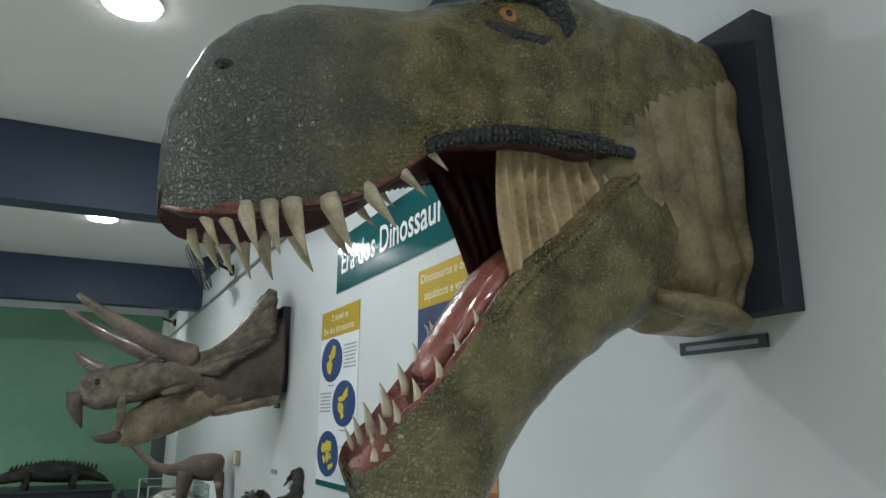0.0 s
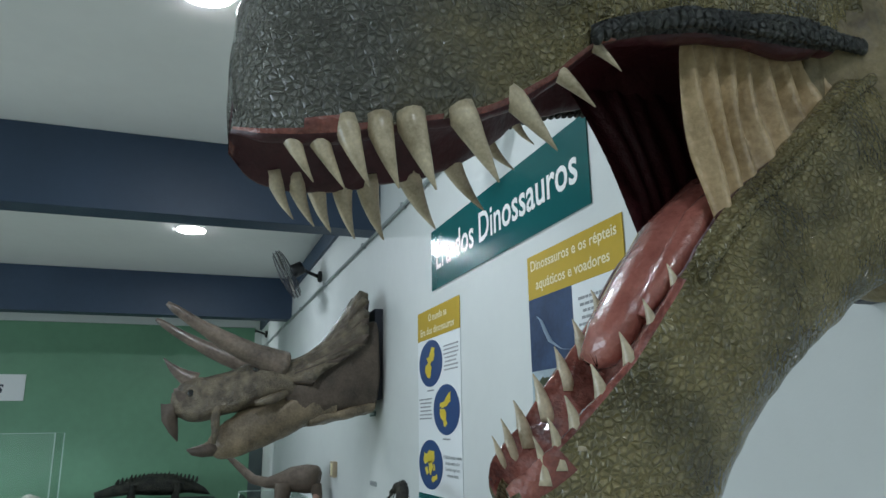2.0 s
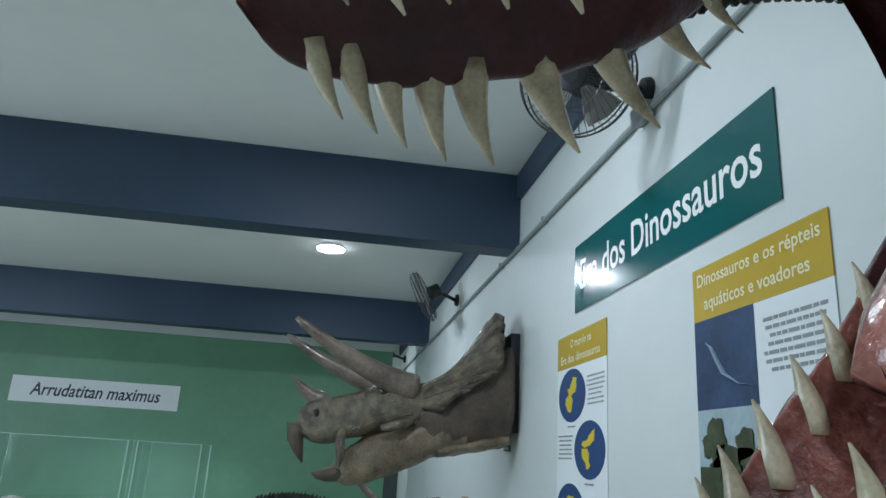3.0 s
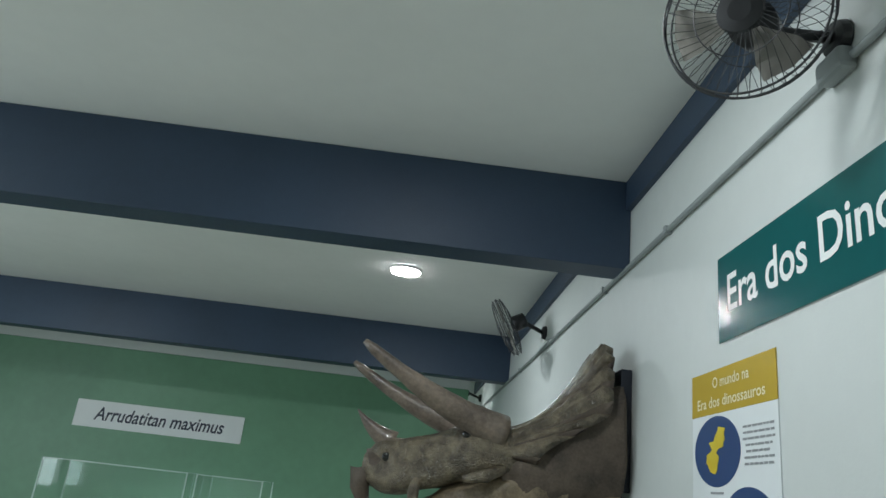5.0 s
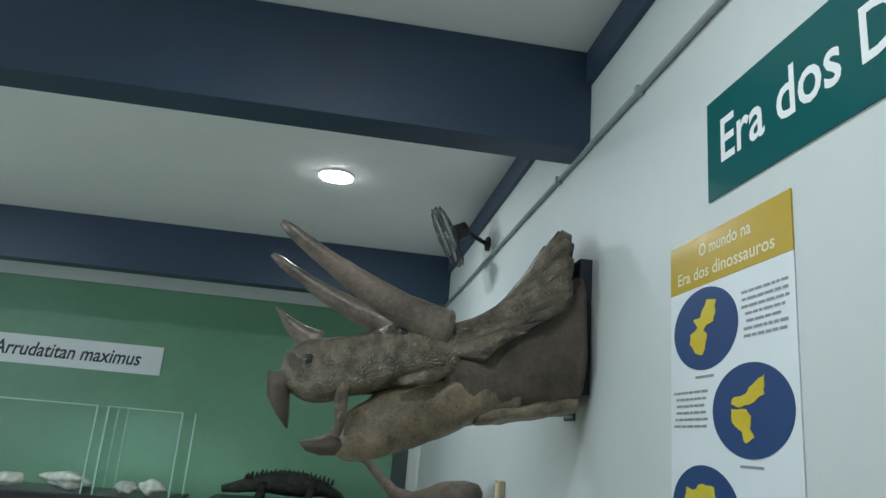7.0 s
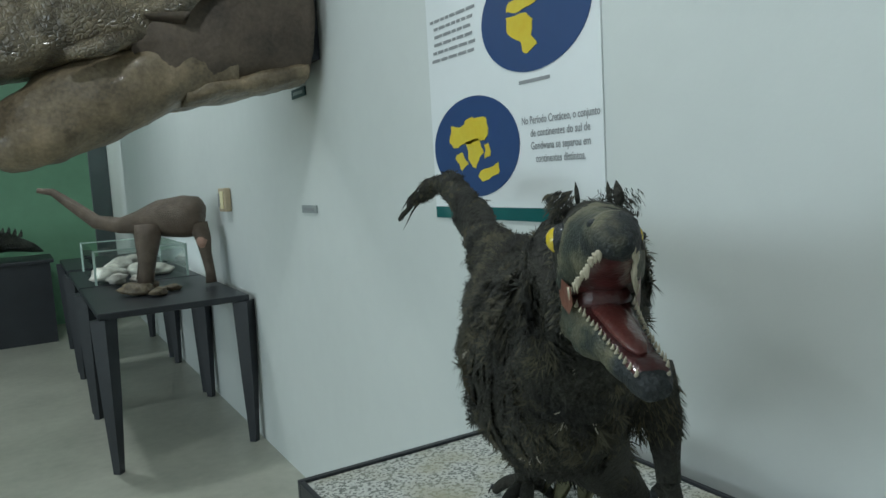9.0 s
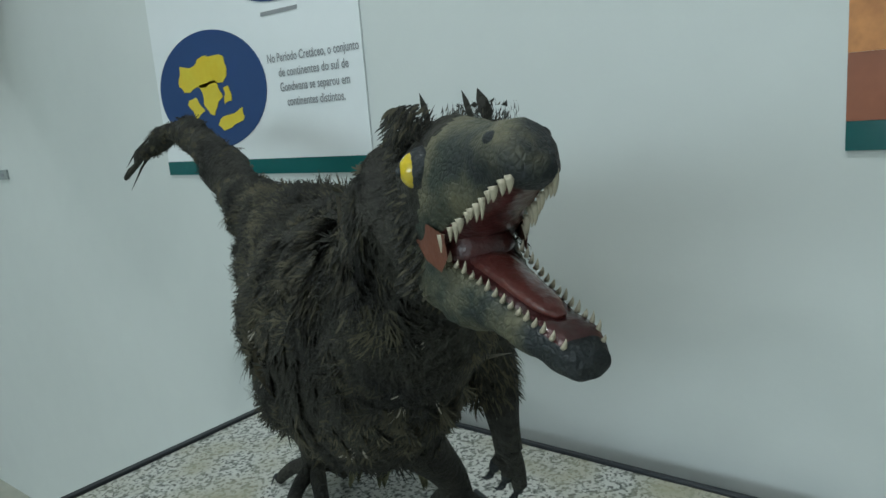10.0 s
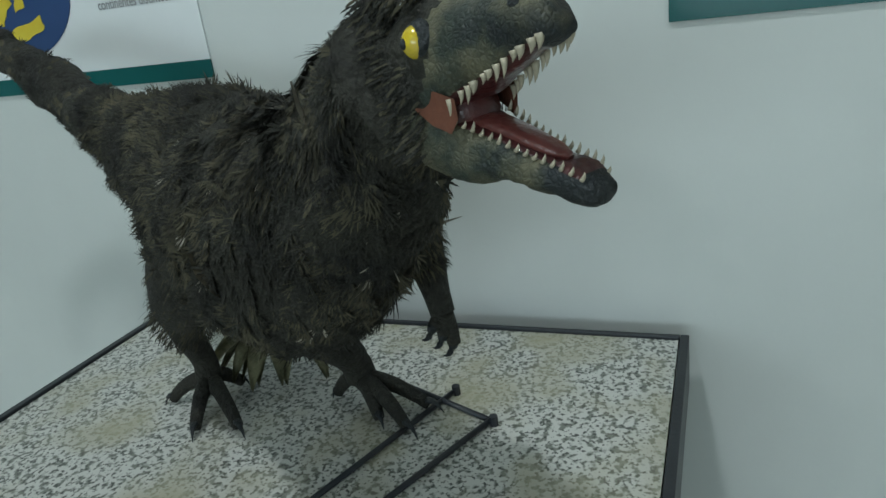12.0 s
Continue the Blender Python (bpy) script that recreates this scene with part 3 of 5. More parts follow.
    n5.inputs["Scale"].default_value, n5.inputs["Detail"].default_value = cells * 1.4, 6
    L(tc.outputs["Object"], n5.inputs["Vector"])
    ad = nt.nodes.new("ShaderNodeMath")
    ad.operation = "MULTIPLY_ADD"
    ad.inputs[1].default_value = 0.8
    L(n5.outputs["Fac"], ad.inputs[0])
    L(sm.outputs["Result"], ad.inputs[2])
    bp = nt.nodes.new("ShaderNodeBump")
    bp.inputs["Strength"].default_value, bp.inputs["Distance"].default_value = strength, 0.010
    height = ad.outputs[0]
    if pebbles:
        # larger rounded scales that swell in patches
        v2 = nt.nodes.new("ShaderNodeTexVoronoi")
        v2.inputs["Scale"].default_value = pebbles
        L(warp.outputs["Result"], v2.inputs["Vector"])
        dome = nt.nodes.new("ShaderNodeMapRange")
        dome.interpolation_type = "SMOOTHSTEP"
        dome.inputs["From Min"].default_value, dome.inputs["From Max"].default_value = 0.62, 0.12
        L(v2.outputs["Distance"], dome.inputs["Value"])
        n6 = nt.nodes.new("ShaderNodeTexNoise")
        n6.inputs["Scale"].default_value = 6.5
        L(tc.outputs["Object"], n6.inputs["Vector"])
        patch = nt.nodes.new("ShaderNodeMapRange")
        patch.inputs["From Min"].default_value, patch.inputs["From Max"].default_value = 0.40, 0.58
        patch.inputs["To Max"].default_value = 1.2
        L(n6.outputs["Fac"], patch.inputs["Value"])
        mul = nt.nodes.new("ShaderNodeMath")
        mul.operation = "MULTIPLY_ADD"
        L(dome.outputs["Result"], mul.inputs[0])
        L(patch.outputs["Result"], mul.inputs[1])
        L(height, mul.inputs[2])
        height = mul.outputs[0]
    L(height, bp.inputs["Height"])
    L(bp.outputs["Normal"], b.inputs["Normal"])
    L(bp.outputs["Normal"], b.inputs["Coat Normal"])
    return m


M_REX = hide("rex_hide", (0.165, 0.142, 0.064), (0.370, 0.310, 0.140), (0.165, 0.165, 0.140), -0.93, -0.70, 125, 0.8, 0.22, "X", 1.0, 0.08, 12, 78)
M_REXDARK = hide("rex_brow", (0.03, 0.034, 0.034), (0.055, 0.058, 0.05), (0.03, 0.03, 0.03), -2, -1.9, 70, 0.6, 0.45)
M_REXNECK = mat("rex_neck", (0.135, 0.102, 0.052), 0.45, 0.4, 11, 0.9, 34, tint=(0.25, 0.20, 0.105), coat=0.2)
M_LIP = mat("mouth_lip", (0.12, 0.034, 0.030), 0.22, 0.35, 20, 0.7, 70, tint=(0.30, 0.10, 0.075), coat=0.6)
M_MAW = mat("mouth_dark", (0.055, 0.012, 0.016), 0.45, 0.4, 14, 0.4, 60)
M_TONGUE = mat("tongue", (0.33, 0.105, 0.085), 0.15, 0.15, 18, 0.5, 55, tint=(0.45, 0.17, 0.13), coat=0.8)
M_TOOTH = mat("tooth_enamel", (0.42, 0.34, 0.21), 0.3, 0.25, 30, 0.1, 120, tint=(0.62, 0.54, 0.38), coat=0.4)
M_SINEW = mat("cheek_sinew", (0.36, 0.245, 0.115), 0.4, 0.3, 14, 0.4, 60, tint=(0.52, 0.39, 0.22))
M_IRIS = mat("iris_amber", (0.42, 0.19, 0.06), 0.15, 0.3, 60, coat=1.0)
M_PUPIL = mat("pupil", (0.006, 0.006, 0.006), 0.1, 0.1, 10, coat=1.0)


def curve_of(keys, x, col):
    """A smooth reading of a column of a short table whose first column runs upwards."""
    xs = [k[0] for k in keys]
    i = max(0, min(len(xs) - 2, next((j for j in range(len(xs) - 1) if x <= xs[j + 1]), len(xs) - 2)))
    a, b, c, d = (keys[max(0, min(len(keys) - 1, j))] for j in (i - 1, i, i + 1, i + 2))
    h = c[0] - b[0]
    s1 = (c[col] - a[col]) / (c[0] - a[0])
    s2 = (d[col] - b[col]) / (d[0] - b[0])
    t = max(0.0, min(1.0, (x - b[0]) / h))
    return b[col] * (2 * t ** 3 - 3 * t * t + 1) + s1 * h * (t ** 3 - 2 * t * t + t) + c[col] * (3 * t * t - 2 * t ** 3) + s2 * h * (t ** 3 - t * t)


def add_cone(bm, base, tip, r, bend, mi, flat=0.75, sides=10, steps=7):
    """A tooth, claw or horn that bends from base to tip."""
    base, tip, bend = Vector(base), Vector(tip), Vector(bend)
    pts, rad = [], []
    for k in range(steps + 1):
        t = k / steps
        pts.append(base.lerp(tip, t) + bend * (4 * t * (1 - t)))
        rad.append(max(r * (1 - t ** 1.15) ** 0.85, r * 0.06))
    add_tube(bm, pts, rad, sides, mi, flat)


def add_ball(bm, c, r, mi, sub=3):
    q = bmesh.ops.create_icosphere(bm, subdivisions=sub, radius=1)
    for v in q["verts"]:
        v.co = Vector(c) + Vector((v.co.x * r[0], v.co.y * r[1], v.co.z * r[2]))
        for f in v.link_faces:
            f.material_index = mi


def roughen(verts, amount, scale, seed=0.0):
    off = Vector((seed, seed * 1.7, 0))
    for v in verts:
        v.co += v.normal * amount * (noise.noise(v.co * scale + off) + 0.4 * noise.noise(v.co * scale * 3 + off))


# --- the great carnivore's head: u runs out from the wall, RY is its middle plane
RY = 1.29
# u, top, lip, half width
HEAD = ((0.30, 2.335, 1.97, 0.108), (0.42, 2.355, 1.955, 0.130), (0.50, 2.345, 1.948, 0.134), (0.62, 2.283, 1.942, 0.134), (0.70, 2.230, 1.925, 0.130), (0.77, 2.198, 1.896, 0.128), (0.83, 2.187, 1.846, 0.121), (0.90, 2.168, 1.802, 0.118),
        (0.97, 2.152, 1.781, 0.114), (1.035, 2.118, 1.768, 0.107), (1.09, 2.072, 1.762, 0.094), (1.128, 2.014, 1.766, 0.074), (1.152, 1.935, 1.780, 0.042))
# station, u and z of the gum line, u and z of the under edge, half width
JAW = ((0.0, 0.335, 1.962, 0.17, 1.78, 0.116), (0.12, 0.40, 1.918, 0.27, 1.690, 0.129), (0.25, 0.50, 1.818, 0.378, 1.622, 0.124), (0.4, 0.598, 1.732, 0.468, 1.558, 0.118), (0.55, 0.68, 1.625, 0.545, 1.490, 0.108),
       (0.68, 0.735, 1.554, 0.592, 1.420, 0.098), (0.8, 0.79, 1.498, 0.635, 1.340, 0.086), (0.9, 0.825, 1.465, 0.685, 1.285, 0.074), (0.96, 0.845, 1.446, 0.740, 1.262, 0.056), (1.0, 0.855, 1.425, 0.80, 1.30, 0.024))


def rex_head():
    bm = bmesh.new()
    n = 64
    rings, lips = [], []
    us = [0.30 + (1.152 - 0.30) * k / 90 for k in range(91)]
    for u in us:
        top, lip, w = (curve_of(HEAD, u, c) for c in (1, 2, 3))
        mid, hz = (top + lip) / 2, (top - lip) / 2
        ring = []
        for k in range(n):
            a = 2 * math.pi * k / n
            c, s = math.cos(a), math.sin(a)
            p = 0.62 if s > 0 else 0.42
            y = math.copysign(abs(c) ** p, c) * w * (1.0 - 0.22 * max(0, s) ** 2)
            z = s ** 0.85 * hz if s > 0 else -math.sqrt(max(0.0, 1 - abs(c) ** 8)) * hz
            if s < -0.3 and abs(c) < 0.45:
                z += 0.05 * (0.45 - abs(c)) / 0.45
            ring.append(bm.verts.new((-u, RY + y, mid + z)))
        rings.append(ring)
    skin_rings(bm, rings, 0, True)
    bmesh.ops.recalc_face_normals(bm, faces=bm.faces)
    bm.normal_update()
    for f in bm.faces:
        c = f.calc_center_median()
        u = -c.x
        lip = curve_of(HEAD, max(0.3, min(1.152, u)), 2)
        w = curve_of(HEAD, max(0.3, min(1.152, u)), 3)
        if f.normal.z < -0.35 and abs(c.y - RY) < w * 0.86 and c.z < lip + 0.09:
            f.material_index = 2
        elif c.z < lip + 0.012 + 0.010 * noise.noise(c * 30) and u > 0.74:
            f.material_index = 1
        elif c.z < lip + 0.034 and u < 0.77:
            f.material_index = 6
    skin = [v for v in bm.verts]
    # dents and swells of the hide
    for v in skin:
        v.co += v.normal * (0.010 * noise.noise(v.co * 9) + 0.004 * noise.noise(v.co * 30))
    # pitted cheek
    for v in skin:
        d = noise.noise(v.co * 42 + Vector((9, 0, 0)))
        if -0.68 < v.co.x < -0.36 and v.co.z < 2.12 and d > 0.2:
            v.co -= v.normal * 0.02 * (d - 0.2)

    # lower jaw: a trough with gums, floor and hide
    rings = []
    for k in range(61):
        t = k / 60
        u1, z1, u2, z2, w = (curve_of(JAW, t, c) for c in (1, 2, 3, 4, 5))
        g, e = Vector((-u1, 0, z1)), Vector((-u2, 0, z2))
        ring = []
        for j in range(48):
            a = 2 * math.pi * j / 48
            c, s = math.cos(a), math.sin(a)
            y = math.copysign(abs(c) ** 0.6, c) * w
            h = 0.5 - 0.5 * abs(s) ** 0.7 if s < 0 else 0.5 + 0.5 * math.sqrt(max(0.0, 1 - abs(c) ** 8))
            if s > 0 and abs(c) < 0.62:
                h -= 0.30 * (1 - (abs(c) / 0.62) ** 2)
            ring.append(bm.verts.new(e.lerp(g, h) + Vector((0, RY + y, 0))))
        rings.append(ring)
    old = set(bm.faces)
    skin_rings(bm, rings, 0, True)
    bm.normal_update()
    for f in bm.faces:
        if f not in old:
            c = f.calc_center_median()
            t = nearest_station(c)
            u1, z1, u2, z2, w = (curve_of(JAW, t, q) for q in (1, 2, 3, 4, 5))
            g, e = Vector((-u1, z1)), Vector((-u2, z2))
            h = (Vector((c.x, c.z)) - e).dot(g - e) / (g - e).length_squared
            if t > 0.955:
                f.material_index = 1 if h > 0.90 else 0
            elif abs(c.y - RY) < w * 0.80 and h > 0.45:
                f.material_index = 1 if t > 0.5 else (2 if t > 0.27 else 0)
            elif h > 0.94 and t > 0.52:
                f.material_index = 1
    for ring in rings:
        for v in ring:
            v.co += v.normal * (0.007 * noise.noise(v.co * 10) + 0.004 * noise.noise(v.co * 34))

    # neck behind the jaw: folded hide that ends ragged at the board
    rings = []
    for k in range(73):
        t = k / 72
        u = 0.42 - 0.36 * t
        top = 2.33 + 0.02 * math.sin(t * 3) - 0.02 * t
        bot = 1.85 - 0.19 * min(1, t * 1.6)
        w = 0.105 + 0.035 * math.sin(min(1, t * 1.2) * 2.2) + 0.012 * t
        ring = []
        for j in range(120):
            a = 2 * math.pi * j / 120
            c, s = math.cos(a), math.sin(a)
            swim = 2.2 * noise.noise((math.cos(a) * 1.5, math.sin(a) * 1.5, t * 2))
            ridge = abs(math.sin(t * 15 + 2.4 * s + swim)) ** 0.6
            fold = 1 + 0.10 * (ridge - 0.65) * min(1, t * 4) + 0.03 * math.sin(a * 13 + 5 * t + swim) * (0.3 + t) + 0.04 * noise.noise((math.cos(a) * 4, math.sin(a) * 4, t * 9))
            zz = (top + bot) / 2 + math.copysign(abs(s) ** 0.75, s) * (top - bot) / 2
            ring.append(bm.verts.new((-u + 0.02 * noise.noise((a * 2, 0, t)) * t, RY + 0.01 + math.copysign(abs(c) ** 0.7, c) * w * fold, zz)))
        rings.append(ring)
    old = set(bm.faces)
    skin_rings(bm, rings, 5, True)
    for f in bm.faces:
        if f not in old:
            c = f.calc_center_median()
            if c.z > 2.10 + 0.5 * (c.x + 0.25) + 0.03 * noise.noise(c * 9):
                f.material_index = 0
    # a row of small bead scales along both lips
    for side in (-1, 1):
        for k in range(38):
            u = 0.345 + 0.0115 * k
            w = curve_of(HEAD, u, 3)
            add_ball(bm, (-u, RY + side * w * 0.99, curve_of(HEAD, u, 2) + 0.014), (0.0075, 0.008, 0.013), 6, 2)
        for k in range(40):
            t = 0.03 + 0.012 * k
            u1, z1, u2, z2, w = (curve_of(JAW, t, c) for c in (1, 2, 3, 4, 5))
            add_ball(bm, (-u1 + 0.1 * (u1 - u2), RY + side * w * 0.95, z1 - 0.1 * (z1 - z2)), (0.008, 0.007, 0.009), 0, 2)
    add_tube(bm, [(-0.30, RY - 0.10, 1.71), (-0.22, RY - 0.12, 1.695), (-0.15, RY - 0.13, 1.685), (-0.10, RY - 0.13, 1.67)], [0.02, 0.032, 0.03, 0.02], 12, 5, 0.8)

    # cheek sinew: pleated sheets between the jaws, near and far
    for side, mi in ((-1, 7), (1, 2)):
        rows = []
        for i in range(73):
            s = i / 72
            ut = 0.355 + (0.622 - 0.355) * s
            top = Vector((-ut, 0, curve_of(HEAD, ut, 2) + 0.02))
            if side > 0:
                ut = 0.36 + 0.355 * s
                top = Vector((-ut, 0, curve_of(HEAD, ut, 2) + 0.09))
            bt = 0.02 + 0.395 * s if side < 0 else 0.05 + 0.30 * s
            bot = Vector((-curve_of(JAW, bt, 1), 0, curve_of(JAW, bt, 2) - 0.03))
            row = []
            for j in range(13):
                q = j / 12
                p = top.lerp(bot, q)
                wave = math.sin(s * 58 + 1.5 * q + 3 * noise.noise((s * 5, q * 1.5, 3)))
                pleat = (0.011 if side < 0 else 0.003) * wave * math.sqrt(max(0.0, math.sin(q * 3.1))) + 0.014 * math.sin(q * 3.1)
                row.append(bm.verts.new((p.x, RY + side * (0.088 - pleat + 0.012 * q), p.z)))
            rows.append(row)
        for i, (a, b) in enumerate(zip(rows, rows[1:])):
            for j in range(12):
                bm.faces.new((a[j], a[j + 1], b[j + 1], b[j])).material_index = mi
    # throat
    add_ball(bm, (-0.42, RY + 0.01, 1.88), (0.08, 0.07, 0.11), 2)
    # tongue
    tp = [(-0.46, 1.80), (-0.54, 1.775), (-0.61, 1.715), (-0.66, 1.650), (-0.70, 1.595), (-0.722, 1.560), (-0.725, 1.545)]
    add_tube(bm, [(x, RY - 0.005, z) for x, z in tp], [0.05, 0.052, 0.05, 0.046, 0.042, 0.03, 0.012], 20, 3, 0.62)
    add_tube(bm, [(x + 0.012, RY - 0.052, z + 0.012) for x, z in tp[:5]], [0.02, 0.024, 0.024, 0.02, 0.008], 12, 3, 0.8)
    # teeth: upper rows, then lower rows
    for side in (-1, 1):
        for k, (u, ln, r, lean) in enumerate(((1.098, 0.066, 0.012, 0.010), (1.073, 0.074, 0.0135, 0.012), (1.045, 0.080, 0.015, 0.006), (1.012, 0.086, 0.016, 0.004), (0.980, 0.090, 0.018, 0.010), (0.925, 0.095, 0.018, 0.024), (0.868, 0.082, 0.016, 0.036), (0.815, 0.050, 0.012, 0.034), (0.768, 0.042, 0.009, 0.022))):
            w = curve_of(HEAD, u, 3) * (0.83 if u < 1.07 else 0.70)
            z = curve_of(HEAD, u, 2) + 0.016
            jit = 0.006 * noise.noise((k * 3.7, side * 5.0, 1))
            ln *= 0.82 + 0.12 * noise.noise((k * 1.9, side * 3.0, 4))
            add_cone(bm, (-u, RY + side * w * 0.97, z + 0.002), (-u + lean + 0.016 + jit, RY + side * (w + 0.004), z - ln), r * 1.05, (-0.003, side * 0.004, 0), 4, 0.9, 12)
        for k, (t, ln, r) in enumerate(((0.915, 0.036, 0.007), (0.868, 0.044, 0.0085), (0.81, 0.048, 0.0105), (0.74, 0.052, 0.0115), (0.665, 0.048, 0.011), (0.59, 0.044, 0.010), (0.52, 0.040, 0.009))):
            u1, z1, u2, z2, w = (curve_of(JAW, t, c) for c in (1, 2, 3, 4, 5))
            up = Vector((-(u1 - u2) * 0.1 - 0.22, 0, 0.97)).normalized()
            b = Vector((-u1, RY + side * w * 0.74, z1 - 0.006))
            add_cone(bm, b - up * 0.028, b + up * ln * 0.62, r * 1.3, (0.004, 0, 0), 4, 0.9)
    # brow, eye and nostril
    for side in (-1, 1):
        ey = RY + side * 0.108
        add_tube(bm, [(-0.74, ey + side * -0.01, 2.21), (-0.70, ey, 2.245), (-0.62, ey + side * 0.012, 2.268), (-0.54, ey + side * 0.014, 2.255), (-0.49, ey + side * 0.008, 2.20), (-0.50, ey + side * 0.006, 2.16)], [0.015, 0.03, 0.038, 0.036, 0.026, 0.012], 14, 6)
        add_tube(bm, [(-0.66, ey + side * 0.006, 2.165), (-0.61, ey + side * 0.014, 2.150), (-0.55, ey + side * 0.014, 2.152), (-0.51, ey + side * 0.008, 2.18)], [0.008, 0.014, 0.014, 0.008], 10, 6)
        add_ball(bm, (-0.613, ey + side * 0.002, 2.190), (0.021, 0.018, 0.021), 8)
        add_ball(bm, (-0.617, ey + side * 0.018, 2.190), (0.007, 0.004, 0.007), 9, 2)
        add_ball(bm, (-1.085, RY + side * 0.084, 1.995), (0.018, 0.008, 0.011), 6, 2)
    ob = link("mounted_dinosaur_head", bm, [M_REX, M_LIP, M_MAW, M_TONGUE, M_TOOTH, M_REXNECK, M_REXDARK, M_SINEW, M_IRIS, M_PUPIL], None, True)
    return tagged(ob, "roaring olive dinosaur head sculpture with open toothed jaws", "sculpture")


def nearest_station(c):
    best = min(range(41), key=lambda k: (Vector((-(curve_of(JAW, k / 40, 1) + curve_of(JAW, k / 40, 3)) / 2, (curve_of(JAW, k / 40, 2) + curve_of(JAW, k / 40, 4)) / 2)) - Vector((c.x, c.z))).length)
    return best / 40


RBY, TBY = 1.10, 4.92
rex_head()
tagged(link("mount_board", box((-0.06, RBY, 1.693), (-0.001, 1.50, 2.325), 0.003), M_BOARD), "dark navy wooden mounting board on the white wall", "board", "mounting boards")
tagged(link("mount_board", box((-0.055, TBY, 1.665), (-0.001, 5.26, 2.232), 0.003), M_BOARD), "dark navy wooden mounting board behind the horned head", "board", "mounting boards")

# --- the horned, frilled head: TY is its middle plane
TY = 5.02
M_TRI = hide("tri_hide", (0.078, 0.060, 0.038), (0.215, 0.172, 0.112), (0.19, 0.165, 0.13), -2.0, -1.9, 70, 0.5, 0.38, "X", 0.45, 0.1, 17, 34)
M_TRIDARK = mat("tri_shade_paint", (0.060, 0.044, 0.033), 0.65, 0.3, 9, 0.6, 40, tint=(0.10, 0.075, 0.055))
M_TRIHORN = mat("tri_horn", (0.075, 0.056, 0.048), 0.35, 0.45, 6, 0.5, 40, tint=(0.20, 0.155, 0.12), coat=0.3)
M_TRITAN = mat("tri_jaw_paint", (0.088, 0.064, 0.037), 0.5, 0.45, 10, 0.9, 30, tint=(0.19, 0.145, 0.09), coat=0.2)
# u, top, bottom, half width
FACE = ((0.44, 1.84, 1.66, 0.13), (0.55, 1.90, 1.66, 0.175), (0.66, 1.925, 1.645, 0.195), (0.76, 1.90, 1.628, 0.19), (0.86, 1.852, 1.60, 0.165), (0.96, 1.818, 1.572, 0.145), (1.06, 1.80, 1.545, 0.125), (1.14, 1.782, 1.55, 0.10), (1.20, 1.752, 1.575, 0.07), (1.235, 1.71, 1.60, 0.035))
CHIN = ((0.30, 1.80, 1.545, 0.17), (0.45, 1.76, 1.512, 0.175), (0.54, 1.72, 1.468, 0.17), (0.64, 1.68, 1.425, 0.16), (0.75, 1.645, 1.378, 0.145), (0.85, 1.60, 1.338, 0.125), (0.93, 1.54, 1.330, 0.105), (0.98, 1.49, 1.345, 0.075), (1.01, 1.44, 1.37, 0.035))


def add_loft(bm, keys, mid, mi, n=40, steps=40, p=0.7, lump=0.012, seed=0.0):
    rings = []
    for k in range(steps + 1):
        u = keys[0][0] + (keys[-1][0] - keys[0][0]) * k / steps
        top, bot, w = (curve_of(keys, u, c) for c in (1, 2, 3))
        ring = []
        for j in range(n):
            a = 2 * math.pi * j / n
            c, s = math.cos(a), math.sin(a)
            ring.append(bm.verts.new((-u, mid + math.copysign(abs(c) ** p, c) * w, (top + bot) / 2 + math.copysign(abs(s) ** p, s) * (top - bot) / 2)))
        rings.append(ring)
    skin_rings(bm, rings, mi, True)
    bm.normal_update()
    for ring in rings:
        roughen(ring, lump, 11, seed)


